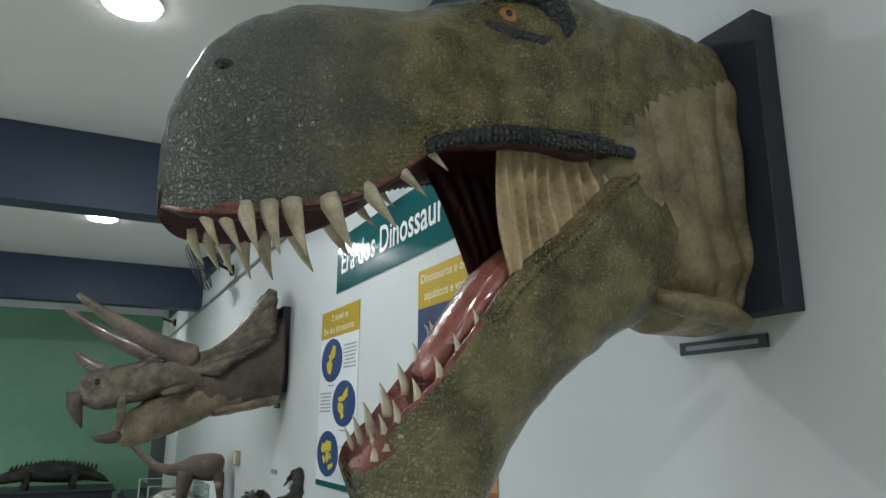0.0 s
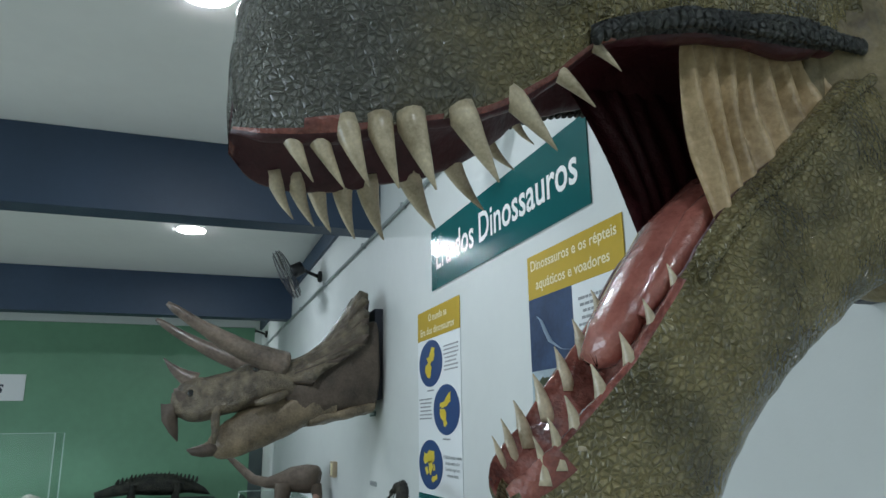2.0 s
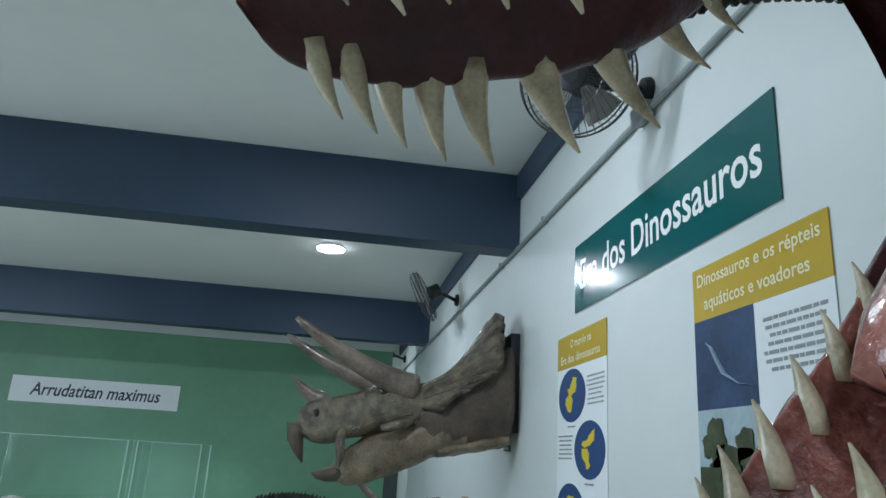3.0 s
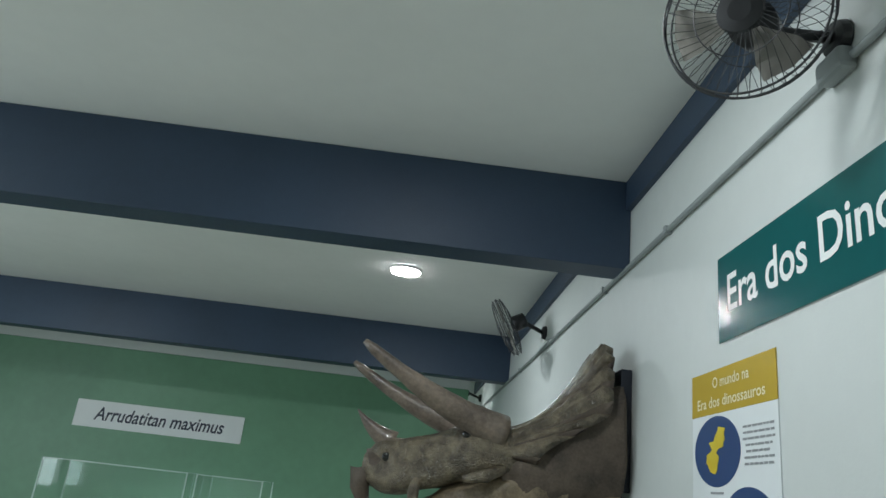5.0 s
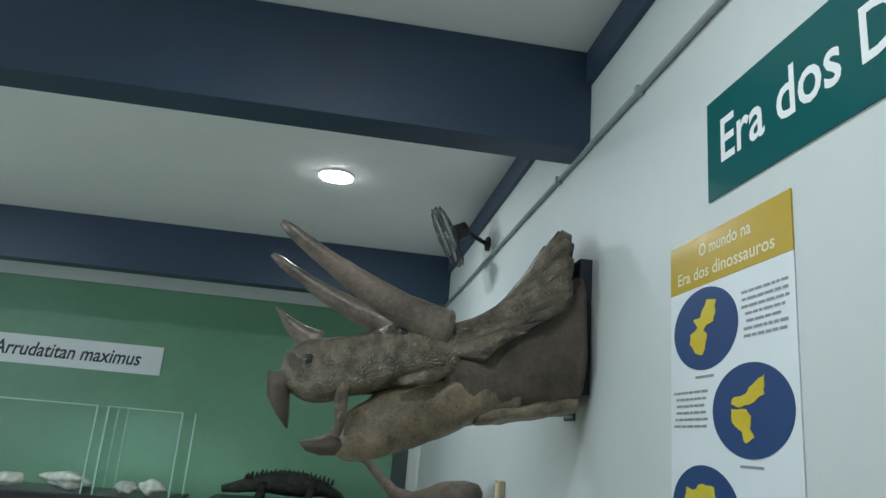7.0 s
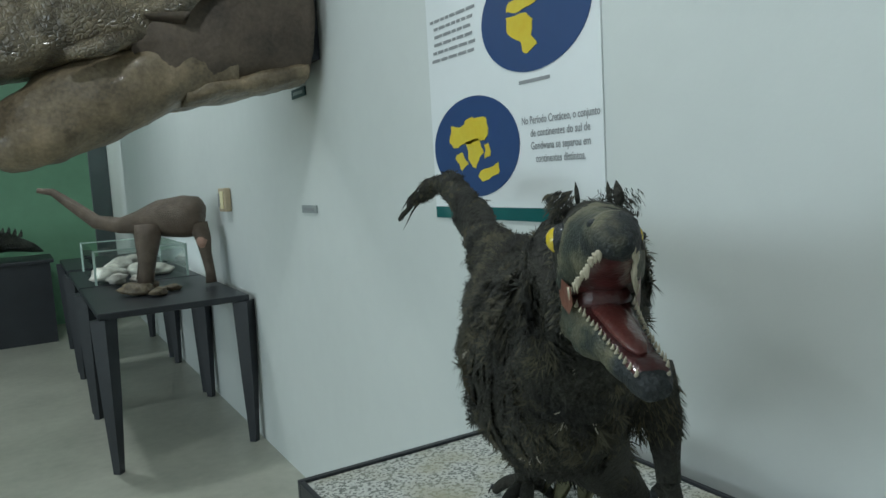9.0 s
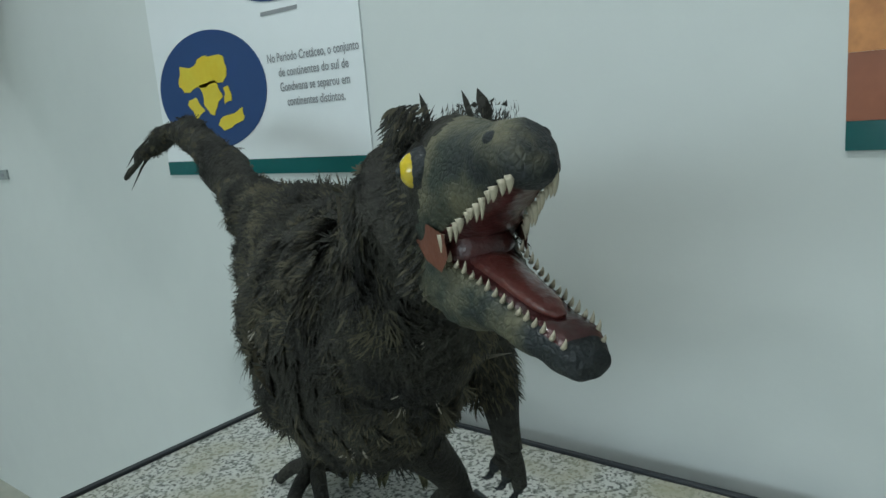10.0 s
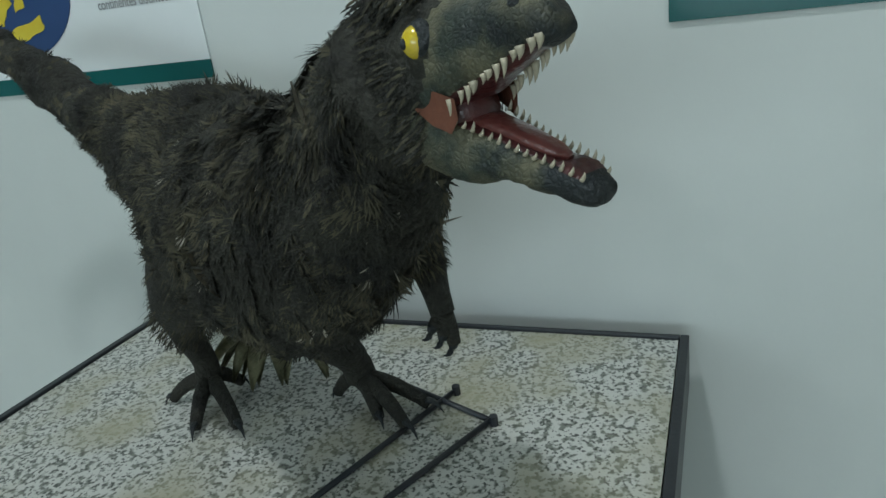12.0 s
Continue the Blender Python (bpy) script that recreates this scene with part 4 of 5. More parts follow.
def horned_head():
    bm = bmesh.new()
    add_loft(bm, FACE, TY, 0, seed=1.0)
    add_loft(bm, CHIN, TY, 3, seed=2.0)
    neck = ((0.05, 2.16, 1.588, 0.185), (0.2, 2.10, 1.565, 0.19), (0.35, 1.99, 1.535, 0.188), (0.5, 1.86, 1.52, 0.175), (0.6, 1.80, 1.55, 0.15))
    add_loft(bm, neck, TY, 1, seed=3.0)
    add_loft(bm, ((0.06, 1.66, 1.585, 0.15), (0.2, 1.63, 1.553, 0.16), (0.34, 1.60, 1.525, 0.16), (0.46, 1.58, 1.505, 0.15)), TY, 3, seed=4.0)
    # beak
    add_tube(bm, [(-1.12, TY, 1.69), (-1.20, TY, 1.675), (-1.238, TY, 1.63), (-1.235, TY, 1.56), (-1.21, TY, 1.495), (-1.185, TY, 1.435)], [0.095, 0.085, 0.075, 0.062, 0.038, 0.006], 18, 1, 0.72)
    add_tube(bm, [(-0.98, TY - 0.115, 1.63), (-0.99, TY - 0.122, 1.56), (-0.985, TY - 0.115, 1.48), (-0.99, TY - 0.1, 1.42)], [0.022, 0.026, 0.022, 0.012], 12, 0)
    add_tube(bm, [(-0.93, TY - 0.02, 1.46), (-1.02, TY - 0.02, 1.42), (-1.09, TY - 0.02, 1.365)], [0.02, 0.018, 0.006], 14, 3, 0.7)
    add_tube(bm, [(-0.90, TY, 1.41), (-0.98, TY, 1.392), (-1.05, TY, 1.378), (-1.10, TY, 1.378), (-1.13, TY, 1.388)], [0.085, 0.082, 0.066, 0.042, 0.008], 18, 1, 0.55)
    # nose horn, then the brow horns
    add_cone(bm, (-1.105, TY, 1.77), (-1.292, TY - 0.01, 1.905), 0.056, (-0.006, 0, -0.016), 2, 1.0, 16, 9)
    for base, tip, r, way in (((-0.62, TY - 0.12, 1.86), (-1.29, TY - 0.27, 2.185), 0.080, -1), ((-0.70, TY + 0.09, 1.86), (-1.355, TY + 0.16, 2.155), 0.070, 1)):
        pts, rad = [], []
        for k in range(17):
            f = k / 16
            p = Vector(base).lerp(Vector(tip), f) + Vector((0, way * 0.02, -0.035)) * (4 * f * (1 - f))
            pts.append(p)
            rad.append(r * (1.12 - 0.86 * f ** 0.85) * (1 if f < 0.95 else 0.62) * (1 + 0.10 * noise.noise((f * 9, way * 3.0, 0))))
        add_tube(bm, pts, rad, 20, 2)
    # frill: a thick flared shield with a knobbed rim
    rows = []
    for i in range(61):
        s = i / 60
        a = math.radians(-22 + 224 * s)
        c, z = math.cos(a), math.sin(a)
        inner = Vector((-0.62, TY - 0.17 * c, 1.80 + 0.10 * z))
        knob = 0.034 * abs(math.sin(s * math.pi * 13)) + 0.035 * noise.noise((s * 34, 0, 0))
        fa = min(1.0, (112 - abs(s * 224 - 112)) / 112)
        up = max(0.0, z)
        reach = min(1.0, fa / 0.33)
        outer = Vector((-0.50 + 0.32 * reach * reach * (3 - 2 * reach) + 0.03 * fa, TY - (0.20 + knob) * math.copysign(abs(c) ** 0.45, c), 1.755 + (0.56 + knob) * math.sin(fa * math.pi / 2)))
        row = []
        for j in range(13):
            q = j / 12
            p = inner.lerp(outer, q)
            p.z -= 0.12 * math.sin(q * math.pi) * up ** 2
            row.append(p)
        rows.append(row)
    front = [[bm.verts.new(p) for p in row] for row in rows]
    back = [[bm.verts.new(p + Vector((0.045, 0, -0.02)) * (0.4 + j / 20)) for j, p in enumerate(row)] for row in rows]
    for a, b in zip(front, front[1:]):
        for j in range(12):
            bm.faces.new((a[j], a[j + 1], b[j + 1], b[j])).material_index = 0
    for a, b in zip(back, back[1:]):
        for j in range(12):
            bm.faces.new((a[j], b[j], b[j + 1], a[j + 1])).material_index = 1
    for i in range(60):
        bm.faces.new((front[i][12], back[i][12], back[i + 1][12], front[i + 1][12])).material_index = 0
    for i in (0, 60):
        for j in range(12):
            bm.faces.new((front[i][j], front[i][j + 1], back[i][j + 1], back[i][j])).material_index = 0
    bm.normal_update()
    for row in front:
        for v in row[2:]:
            v.co += v.normal * (0.008 * noise.noise(v.co * 16) + 0.003 * noise.noise(v.co * 45))
    for side in (-1, 1):
        add_ball(bm, (-0.775, TY + side * 0.178, 1.835), (0.026, 0.012, 0.02), 4, 2)
        add_tube(bm, [(-0.82, TY + side * 0.165, 1.85), (-0.775, TY + side * 0.185, 1.868), (-0.72, TY + side * 0.19, 1.85)], [0.01, 0.02, 0.012], 10, 1)
        add_ball(bm, (-1.128, TY + side * 0.098, 1.70), (0.022, 0.012, 0.022), 4, 2)
        add_tube(bm, [(-0.60, TY + side * 0.18, 1.70), (-0.68, TY + side * 0.2, 1.665), (-0.78, TY + side * 0.185, 1.64)], [0.02, 0.03, 0.015], 12, 0)
    ob = link("mounted_horned_head", bm, [M_TRI, M_TRIDARK, M_TRIHORN, M_TRITAN, M_PUPIL], None, True)
    return tagged(ob, "grey-brown horned and frilled dinosaur head sculpture on a dark board", "sculpture")


horned_head()

# --- the small long-necked model on the black table
M_SAURO = hide("model_hide", (0.10, 0.070, 0.048), (0.16, 0.118, 0.085), (0.1, 0.08, 0.06), -5, -4.9, 90, 0.4, 0.5)
M_STUMP = mat("model_pink", (0.42, 0.25, 0.19), 0.5, 0.2, 20, 0.2, 60)


def long_model():
    bm = bmesh.new()
    add_tube(bm, [(-0.84, 6.98, 1.275), (-0.77, 6.98, 1.262), (-0.68, 6.93, 1.185), (-0.58, 6.84, 1.09), (-0.47, 6.75, 1.065), (-0.40, 6.69, 1.075), (-0.30, 6.62, 1.09), (-0.18, 6.55, 1.095), (-0.12, 6.51, 1.09), (-0.10, 6.50, 1.085)],
             [0.012, 0.022, 0.030, 0.036, 0.044, 0.060, 0.095, 0.112, 0.105, 0.07], 20, 0)
    add_tube(bm, [(-0.36, 6.58, 1.06), (-0.37, 6.57, 0.98), (-0.38, 6.57, 0.90), (-0.39, 6.56, 0.82), (-0.405, 6.55, 0.76)], [0.07, 0.062, 0.045, 0.038, 0.042], 14, 0)
    add_tube(bm, [(-0.36, 6.74, 1.04), (-0.36, 6.75, 0.94), (-0.37, 6.75, 0.85), (-0.385, 6.74, 0.76)], [0.06, 0.055, 0.04, 0.04], 14, 0)
    add_tube(bm, [(-0.44, 6.56, 0.75), (-0.38, 6.56, 0.752), (-0.34, 6.56, 0.75)], [0.012, 0.03, 0.015], 10, 0)
    add_tube(bm, [(-0.13, 6.47, 1.05), (-0.115, 6.45, 0.97), (-0.11, 6.44, 0.90), (-0.10, 6.43, 0.80), (-0.10, 6.42, 0.742)], [0.05, 0.042, 0.028, 0.026, 0.03], 12, 0)
    add_tube(bm, [(-0.13, 6.445, 1.0), (-0.125, 6.43, 0.96), (-0.125, 6.425, 0.93)], [0.022, 0.032, 0.014], 10, 1)
    bm.normal_update()
    roughen(list(bm.verts), 0.006, 24, 6.0)
    low = min(v.co.z for v in bm.verts)
    bmesh.ops.translate(bm, verts=bm.verts, vec=(0, 0, 0.7355 - low))
    ob = link("dinosaur_model", bm, [M_SAURO, M_STUMP], None, True)
    return tagged(ob, "brown long-tailed dinosaur model standing on the black table", "sculpture")


long_model()

M_REPTILE = hide("reptile_hide", (0.012, 0.014, 0.010), (0.045, 0.046, 0.030), (0.02, 0.02, 0.015), -9, -8.9, 40, 0.8, 0.45, "X", 0.3)


def low_reptile():
    """A long low body with a ridged back, its tail tapering away, on four short legs."""
    bm = bmesh.new()
    add_tube(bm, [(-2.02, 9.78, 0.80), (-1.86, 9.79, 0.83), (-1.66, 9.80, 0.88), (-1.45, 9.82, 0.90), (-1.22, 9.84, 0.89), (-1.02, 9.86, 0.86), (-0.86, 9.9, 0.80), (-0.78, 9.96, 0.755)],
             [0.04, 0.07, 0.10, 0.145, 0.14, 0.09, 0.045, 0.012], 24, 0, 0.85)
    for k in range(20):
        x = -1.8 + 0.045 * k
        z = 0.92 + 0.105 * math.sin(math.pi * min(1.0, max(0.0, (x + 1.95) / 1.15)))
        for y in (9.76, 9.87):
            add_cone(bm, (x, y, z - 0.05), (x + 0.012, y, z + 0.008 * (1 + math.sin(k * 2.3))), 0.026, (0, 0, 0), 0, 0.8, 6, 3)
    for x in (-1.62, -1.14):
        for y in (9.68, 9.96):
            add_tube(bm, [(x, y + (0.05 if y < 9.8 else -0.05), 0.88), (x - 0.02, y, 0.80), (x - 0.03, y, 0.7215)], [0.055, 0.04, 0.045], 10)
    bm.normal_update()
    roughen(list(bm.verts), 0.010, 20, 2.0)
    low = min(v.co.z for v in bm.verts)
    bmesh.ops.translate(bm, verts=bm.verts, vec=(0, 0, 0.7205 - low))
    return tagged(link("reptile_model", bm, M_REPTILE, None, True), "dark low reptile model with a ridged back on a black plinth", "sculpture")


low_reptile()

rocks("brown_stone", [(-0.47, 6.40, 0.05, 1.6), (-0.38, 6.30, 0.035, 1.8), (-0.29, 6.42, 0.03, 1.3)], 0.735, "small brown stone by the model's foot on the table", M_TRITAN, 9)

# --- the feathered runner on the pedestal
M_RAPSKIN = hide("runner_skin", (0.026, 0.036, 0.026), (0.135, 0.125, 0.075), (0.012, 0.017, 0.019), 2.948, 2.985, 320, 0.30, 0.6, "Y", 0.03, 0.15, 45)
M_RAPDARK = mat("runner_nose", (0.012, 0.016, 0.018), 0.6, 0.3, 60, 0.5, 260, coat=0.1)
M_FEATHER = mat("feather_dark", (0.006, 0.0065, 0.005), 0.8, 0.5, 18, 0.8, 160, tint=(0.024, 0.023, 0.016))
M_FEATHER2 = mat("feather_olive", (0.026, 0.025, 0.015), 0.9, 0.5, 18, 0.2, 300, tint=(0.075, 0.066, 0.040))
M_PALEFEATHER = mat("feather_pale", (0.36, 0.33, 0.27), 0.6, 0.3, 40)
M_RAPIRIS = mat("iris_yellow", (0.62, 0.46, 0.02), 0.12, 0.2, 80, coat=1.0)
M_RAPTOOTH = mat("small_tooth", (0.44, 0.39, 0.29), 0.35, 0.15, 80)
M_RAPMAW = mat("runner_mouth", (0.07, 0.016, 0.016), 0.35, 0.3, 60, 0.2, 200, coat=0.3)
M_RAPTONGUE = mat("runner_tongue", (0.15, 0.042, 0.036), 0.3, 0.2, 40, 0.2, 200, coat=0.4)
M_RAPCHEEK = mat("runner_cheek", (0.15, 0.055, 0.034), 0.4, 0.2, 40, 0.1, 200)
HX = Vector((-0.58, -0.815, 0)).normalized()      # the way its head points
HS = Vector((-0.815, 0.58, 0)).normalized()       # the side of its head towards the hall
H0 = Vector((-0.634, 2.917, 0))
# along the head, top, bottom, half width
SKULL = ((-0.055, 1.212, 1.156, 0.021), (-0.036, 1.226, 1.158, 0.027), (-0.014, 1.231, 1.166, 0.0285), (0.006, 1.228, 1.176, 0.024), (0.022, 1.2275, 1.185, 0.0185), (0.038, 1.229, 1.193, 0.0155), (0.052, 1.2295, 1.200, 0.0138), (0.063, 1.223, 1.205, 0.0112), (0.069, 1.214, 1.208, 0.006))
MANDIBLE = ((-0.032, 1.188, 1.145, 0.025), (-0.010, 1.180, 1.139, 0.0235), (0.010, 1.171, 1.137, 0.020), (0.030, 1.1635, 1.1385, 0.0165), (0.052, 1.156, 1.1365, 0.0138), (0.074, 1.149, 1.1295, 0.0115), (0.085, 1.1425, 1.132, 0.007))


def head_at(along, side, z):
    p = H0 + HX * along + HS * side
    return Vector((p.x, p.y, z))


def jaw_at(along, side, z):
    """As head_at, with the lower jaw swung a little to the wall side."""
    t = max(0.0, along) / 0.085
    return head_at(along - 0.013 * t, side - 0.017 * t, z)


def runner():
    bm = bmesh.new()
    # spine of the body: point, side and upright radius
    SP = [((-0.245, 3.935, 1.165), 0.004, 0.004), ((-0.222, 3.87, 1.215), 0.012, 0.01), ((-0.213, 3.79, 1.245), 0.022, 0.02), ((-0.235, 3.70, 1.215), 0.026, 0.026), ((-0.285, 3.57, 1.155), 0.032, 0.034), ((-0.335, 3.45, 1.120), 0.038, 0.040), ((-0.378, 3.36, 1.095), 0.050, 0.066), ((-0.425, 3.27, 1.068), 0.070, 0.102), ((-0.47, 3.19, 1.052), 0.082, 0.116), ((-0.505, 3.12, 1.06), 0.078, 0.105), ((-0.530, 3.07, 1.09), 0.058, 0.085), ((-0.553, 3.025, 1.13), 0.048, 0.066), ((-0.575, 2.998, 1.165), 0.042, 0.057), ((-0.595, 2.972, 1.188), 0.037, 0.048)]
    n = 28
    fine = []
    for i in range(len(SP) - 1):
        for k in range(5):
            t = k / 5
            fine.append((Vector(SP[i][0]).lerp(Vector(SP[i + 1][0]), t), SP[i][1] + (SP[i + 1][1] - SP[i][1]) * t, SP[i][2] + (SP[i + 1][2] - SP[i][2]) * t))
    fine.append((Vector(SP[-1][0]), SP[-1][1], SP[-1][2]))
    sm = list(fine)
    for _ in range(3):
        sm = [sm[0]] + [(((a[0] + b[0] * 2 + c[0]) / 4), (a[1] + 2 * b[1] + c[1]) / 4, (a[2] + 2 * b[2] + c[2]) / 4) for a, b, c in zip(sm, sm[1:], sm[2:])] + [sm[-1]]
    rings, frames = [], []
    for i, (p, ry, rz) in enumerate(sm):
        d = (sm[min(i + 1, len(sm) - 1)][0] - sm[max(i - 1, 0)][0]).normalized()
        s = d.cross(Vector((0, 0, 1))).normalized()
        u = s.cross(d).normalized()
        frames.append((p, d, s, u, ry, rz))
        rings.append([bm.verts.new(p + s * ry * math.cos(2 * math.pi * k / n) + u * rz * math.sin(2 * math.pi * k / n)) for k in range(n)])
    skin_rings(bm, rings, 1, True)
    bm.normal_update()
    for r in rings:
        roughen(r, 0.013, 24, 3.0)
    shell = [[v.co.copy() for v in r] for r in rings]
    # head and jaw
    for keys, mi in ((SKULL, 0), (MANDIBLE, 0)):
        rr = []
        for k in range(37):
            a = keys[0][0] + (keys[-1][0] - keys[0][0]) * k / 36
            top, bot, w = (curve_of(keys, a, c) for c in (1, 2, 3))
            ring = []
            for j in range(32):
                q = 2 * math.pi * j / 32
                c, s = math.cos(q), math.sin(q)
                wide = w * (1 - 0.30 * max(0, s) ** 2) if keys is SKULL else w
                ring.append(bm.verts.new((head_at if keys is SKULL else jaw_at)(a, math.copysign(abs(c) ** 0.75, c) * wide, (top + bot) / 2 + math.copysign(abs(s) ** 0.75, s) * (top - bot) / 2)))
            rr.append(ring)
        old = set(bm.faces)
        skin_rings(bm, rr, mi, True)
        for f in bm.faces:
            if f not in old:
                c = f.calc_center_median()
                a, side = (c - H0).dot(HX), (c - H0).dot(HS)
                if keys is MANDIBLE:
                    t = max(0.0, a) / 0.072
                    a, side = a + 0.013 * t, side + 0.017 * t
                side = abs(side)
                top, bot, w = (curve_of(keys, max(keys[0][0], min(keys[-1][0], a)), q) for q in (1, 2, 3))
                if keys is SKULL and a < -0.002 + 0.014 * noise.noise(c * 70) - 0.25 * max(0, 1.20 - c.z):
                    f.material_index = 1
                if keys is SKULL and c.z < bot + 0.006 and side < w * 0.8 and -0.01 < a < 0.058:
                    f.material_index = 7
                if keys is MANDIBLE and c.z > top - 0.008 and side < w * 0.82:
                    f.material_index = 7
                if keys is MANDIBLE and a > 0.077:
                    f.material_index = 2
        bm.normal_update()
        for r in rr:
            roughen(r, 0.0025, 60, 5.0)
    # cheeks, gullet, tongue
    for side in (-1, 1):
        vs = [head_at(-0.016, side * 0.0243, 1.176), head_at(0.002, side * 0.0238, 1.186), head_at(0.013, side * 0.0195, 1.182), head_at(0.013, side * 0.0185, 1.172), head_at(0.009, side * 0.0205, 1.165), head_at(-0.002, side * 0.0238, 1.169)]
        bm.faces.new([bm.verts.new(v) for v in vs]).material_index = 8
    add_ball(bm, head_at(-0.008, 0, 1.172), (0.020, 0.020, 0.016), 7, 2)
    add_tube(bm, [jaw_at(0.0, 0, 1.168), jaw_at(0.018, 0, 1.166), jaw_at(0.036, 0, 1.161), jaw_at(0.056, 0, 1.155), jaw_at(0.065, 0, 1.152)], [0.010, 0.010, 0.009, 0.007, 0.003], 12, 9, 0.5)
    # teeth
    rnd = random.Random(11)
    for side in (-1, 1):
        for k in range(12):
            a = 0.010 + 0.055 * (k + rnd.uniform(-0.25, 0.25)) / 11
            w, z = curve_of(SKULL, a, 3) * 0.86, curve_of(SKULL, a, 2) + 0.004
            add_cone(bm, head_at(a, side * w, z), head_at(a - 0.001, side * w, z - rnd.uniform(0.0045, 0.0105)), rnd.uniform(0.0017, 0.0025), HX * 0.0008, 5, 0.8, 6, 4)
        for k in range(15):
            a = 0.007 + 0.072 * k / 14
            w, z = curve_of(MANDIBLE, a, 3) * 0.84, curve_of(MANDIBLE, a, 1) - 0.003
            add_cone(bm, jaw_at(a, side * w, z), jaw_at(a + 0.002, side * w, z + rnd.uniform(0.003, 0.0055)), 0.0015, HX * 0.0006, 5, 0.8, 6, 4)
        e = head_at(-0.006, side * (0.0228 if side > 0 else 0.0185), 1.209)
        add_ball(bm, e - HS * side * 0.0035, (0.0112, 0.0112, 0.0108), 2, 3)
        add_ball(bm, e + HS * side * 0.0012, (0.0082, 0.0078, 0.0085), 6, 3)
        add_ball(bm, e + HS * side * 0.0086, (0.0022, 0.0022, 0.0028), 2, 2)
        add_ball(bm, head_at(0.052, side * 0.0095, 1.222), (0.0042, 0.0042, 0.0034), 2, 2)
    # legs, feet, arms
    def limb(pts, radii, mi=1):
        pts, radii = [Vector(p) for p in pts], list(radii)
        for _ in range(2):
            q, r = [pts[0]], [radii[0]]
            for a, b, c, d in zip(pts, pts[1:], radii, radii[1:]):
                q += [a.lerp(b, 0.25), a.lerp(b, 0.75)]
                r += [c * 0.75 + d * 0.25, c * 0.25 + d * 0.75]
            pts, radii = q + [pts[-1]], r + [radii[-1]]
        add_tube(bm, pts, radii, 12, mi)

    limb([(-0.42, 3.29, 1.02), (-0.395, 3.36, 0.945), (-0.355, 3.42, 0.89), (-0.325, 3.445, 0.84), (-0.30, 3.455, 0.80), (-0.295, 3.46, 0.768)], [0.06, 0.048, 0.026, 0.018, 0.016, 0.019])
    limb([(-0.42, 3.20, 1.0), (-0.375, 3.225, 0.92), (-0.325, 3.25, 0.87), (-0.29, 3.248, 0.83), (-0.262, 3.242, 0.79), (-0.26, 3.24, 0.766)], [0.065, 0.052, 0.036, 0.026, 0.020, 0.021])
    for foot, toes in (((-0.295, 3.46, 0.764), ((-0.385, 3.422), (-0.368, 3.362), (-0.325, 3.512), (-0.262, 3.43))), ((-0.26, 3.24, 0.764), ((-0.33, 3.142), (-0.276, 3.132), (-0.318, 3.188), (-0.27, 3.278)))):
        for x, y in toes:
            f, tip = Vector(foot), Vector((x, y, 0.741))
            limb([f, f.lerp(tip, 0.4) + Vector((0, 0, 0.012)), f.lerp(tip, 0.75) + Vector((0, 0, 0.007)), f.lerp(tip, 0.92)], [0.014, 0.0105, 0.0088, 0.007])
            add_cone(bm, f.lerp(tip, 0.88) + Vector((0, 0, 0.003)), f.lerp(tip, 1.12) + Vector((0, 0, -0.003)), 0.0062, (0, 0, 0.008), 2, 0.8, 8, 5)
    for sh, el, wr in (((-0.468, 3.048, 1.06), (-0.450, 3.038, 1.018), (-0.460, 3.024, 0.968)),):
        limb([sh, Vector(sh).lerp(Vector(el), 0.5), el, Vector(el).lerp(Vector(wr), 0.6), wr], [0.034, 0.027, 0.018, 0.012, 0.011])
        for k in range(3):
            q = Vector(wr) + Vector((-0.009 + 0.007 * k, 0.007 - 0.006 * k, -0.010 - 0.011 * k))
            limb([wr, Vector(wr).lerp(q, 0.5) + Vector((0.003, 0, 0)), q], [0.0095, 0.0075, 0.006])
            add_cone(bm, q + Vector((0, 0, 0.003)), q + Vector((-0.010, 0.008, -0.007)), 0.005, (0.001, 0, -0.006), 2, 0.8, 8, 5)

    # plumage: curved strips laid backwards over body, neck, thighs and tail
    def plume(root, way, out, length, width, mi):
        way, out = way.normalized(), out.normalized()
        s = way.cross(out).normalized()
        pts = []
        for k, (f, w) in enumerate(((0.0, 0.35), (0.35, 1.0), (0.7, 0.8), (1.0, 0.08))):
            c = root + way * length * f + out * length * (0.10 * math.sin(f * 2.6))
            pts.append((bm.verts.new(c - s * width * w / 2), bm.verts.new(c + s * width * w / 2)))
        for a, b in zip(pts, pts[1:]):
            bm.faces.new((a[0], a[1], b[1], b[0])).material_index = mi

    def coat(a, b, count, l0, l1, droop):
        """Soft tufts: each a fan of fine barbs from one root, the tufts lying in swirls."""
        for _ in range(count // 7):
            i = rnd.randrange(a, b)
            p, d, s, u, ry, rz = frames[i]
            q = rnd.uniform(0, 2 * math.pi)
            out = (s * math.cos(q) + u * math.sin(q)).normalized()
            root = shell[i][int(q / (2 * math.pi) * n) % n].lerp(shell[i + 1][int(q / (2 * math.pi) * n + 1) % n], rnd.random())
            swirl = noise.noise_vector(root * 30) * 1.5
            way = (-d + swirl + Vector((0, 0, -droop * rnd.uniform(0.4, 1.4))) + Vector((rnd.gauss(0, 0.35), rnd.gauss(0, 0.35), rnd.gauss(0, 0.35)))).normalized()
            way = (way - out * (way.dot(out) - rnd.uniform(0.0, 0.35))).normalized()
            tone = 3 if rnd.random() < 0.30 + 0.75 * noise.noise(root * 18) else 1
            if rnd.random() < 0.002:
                tone = 4
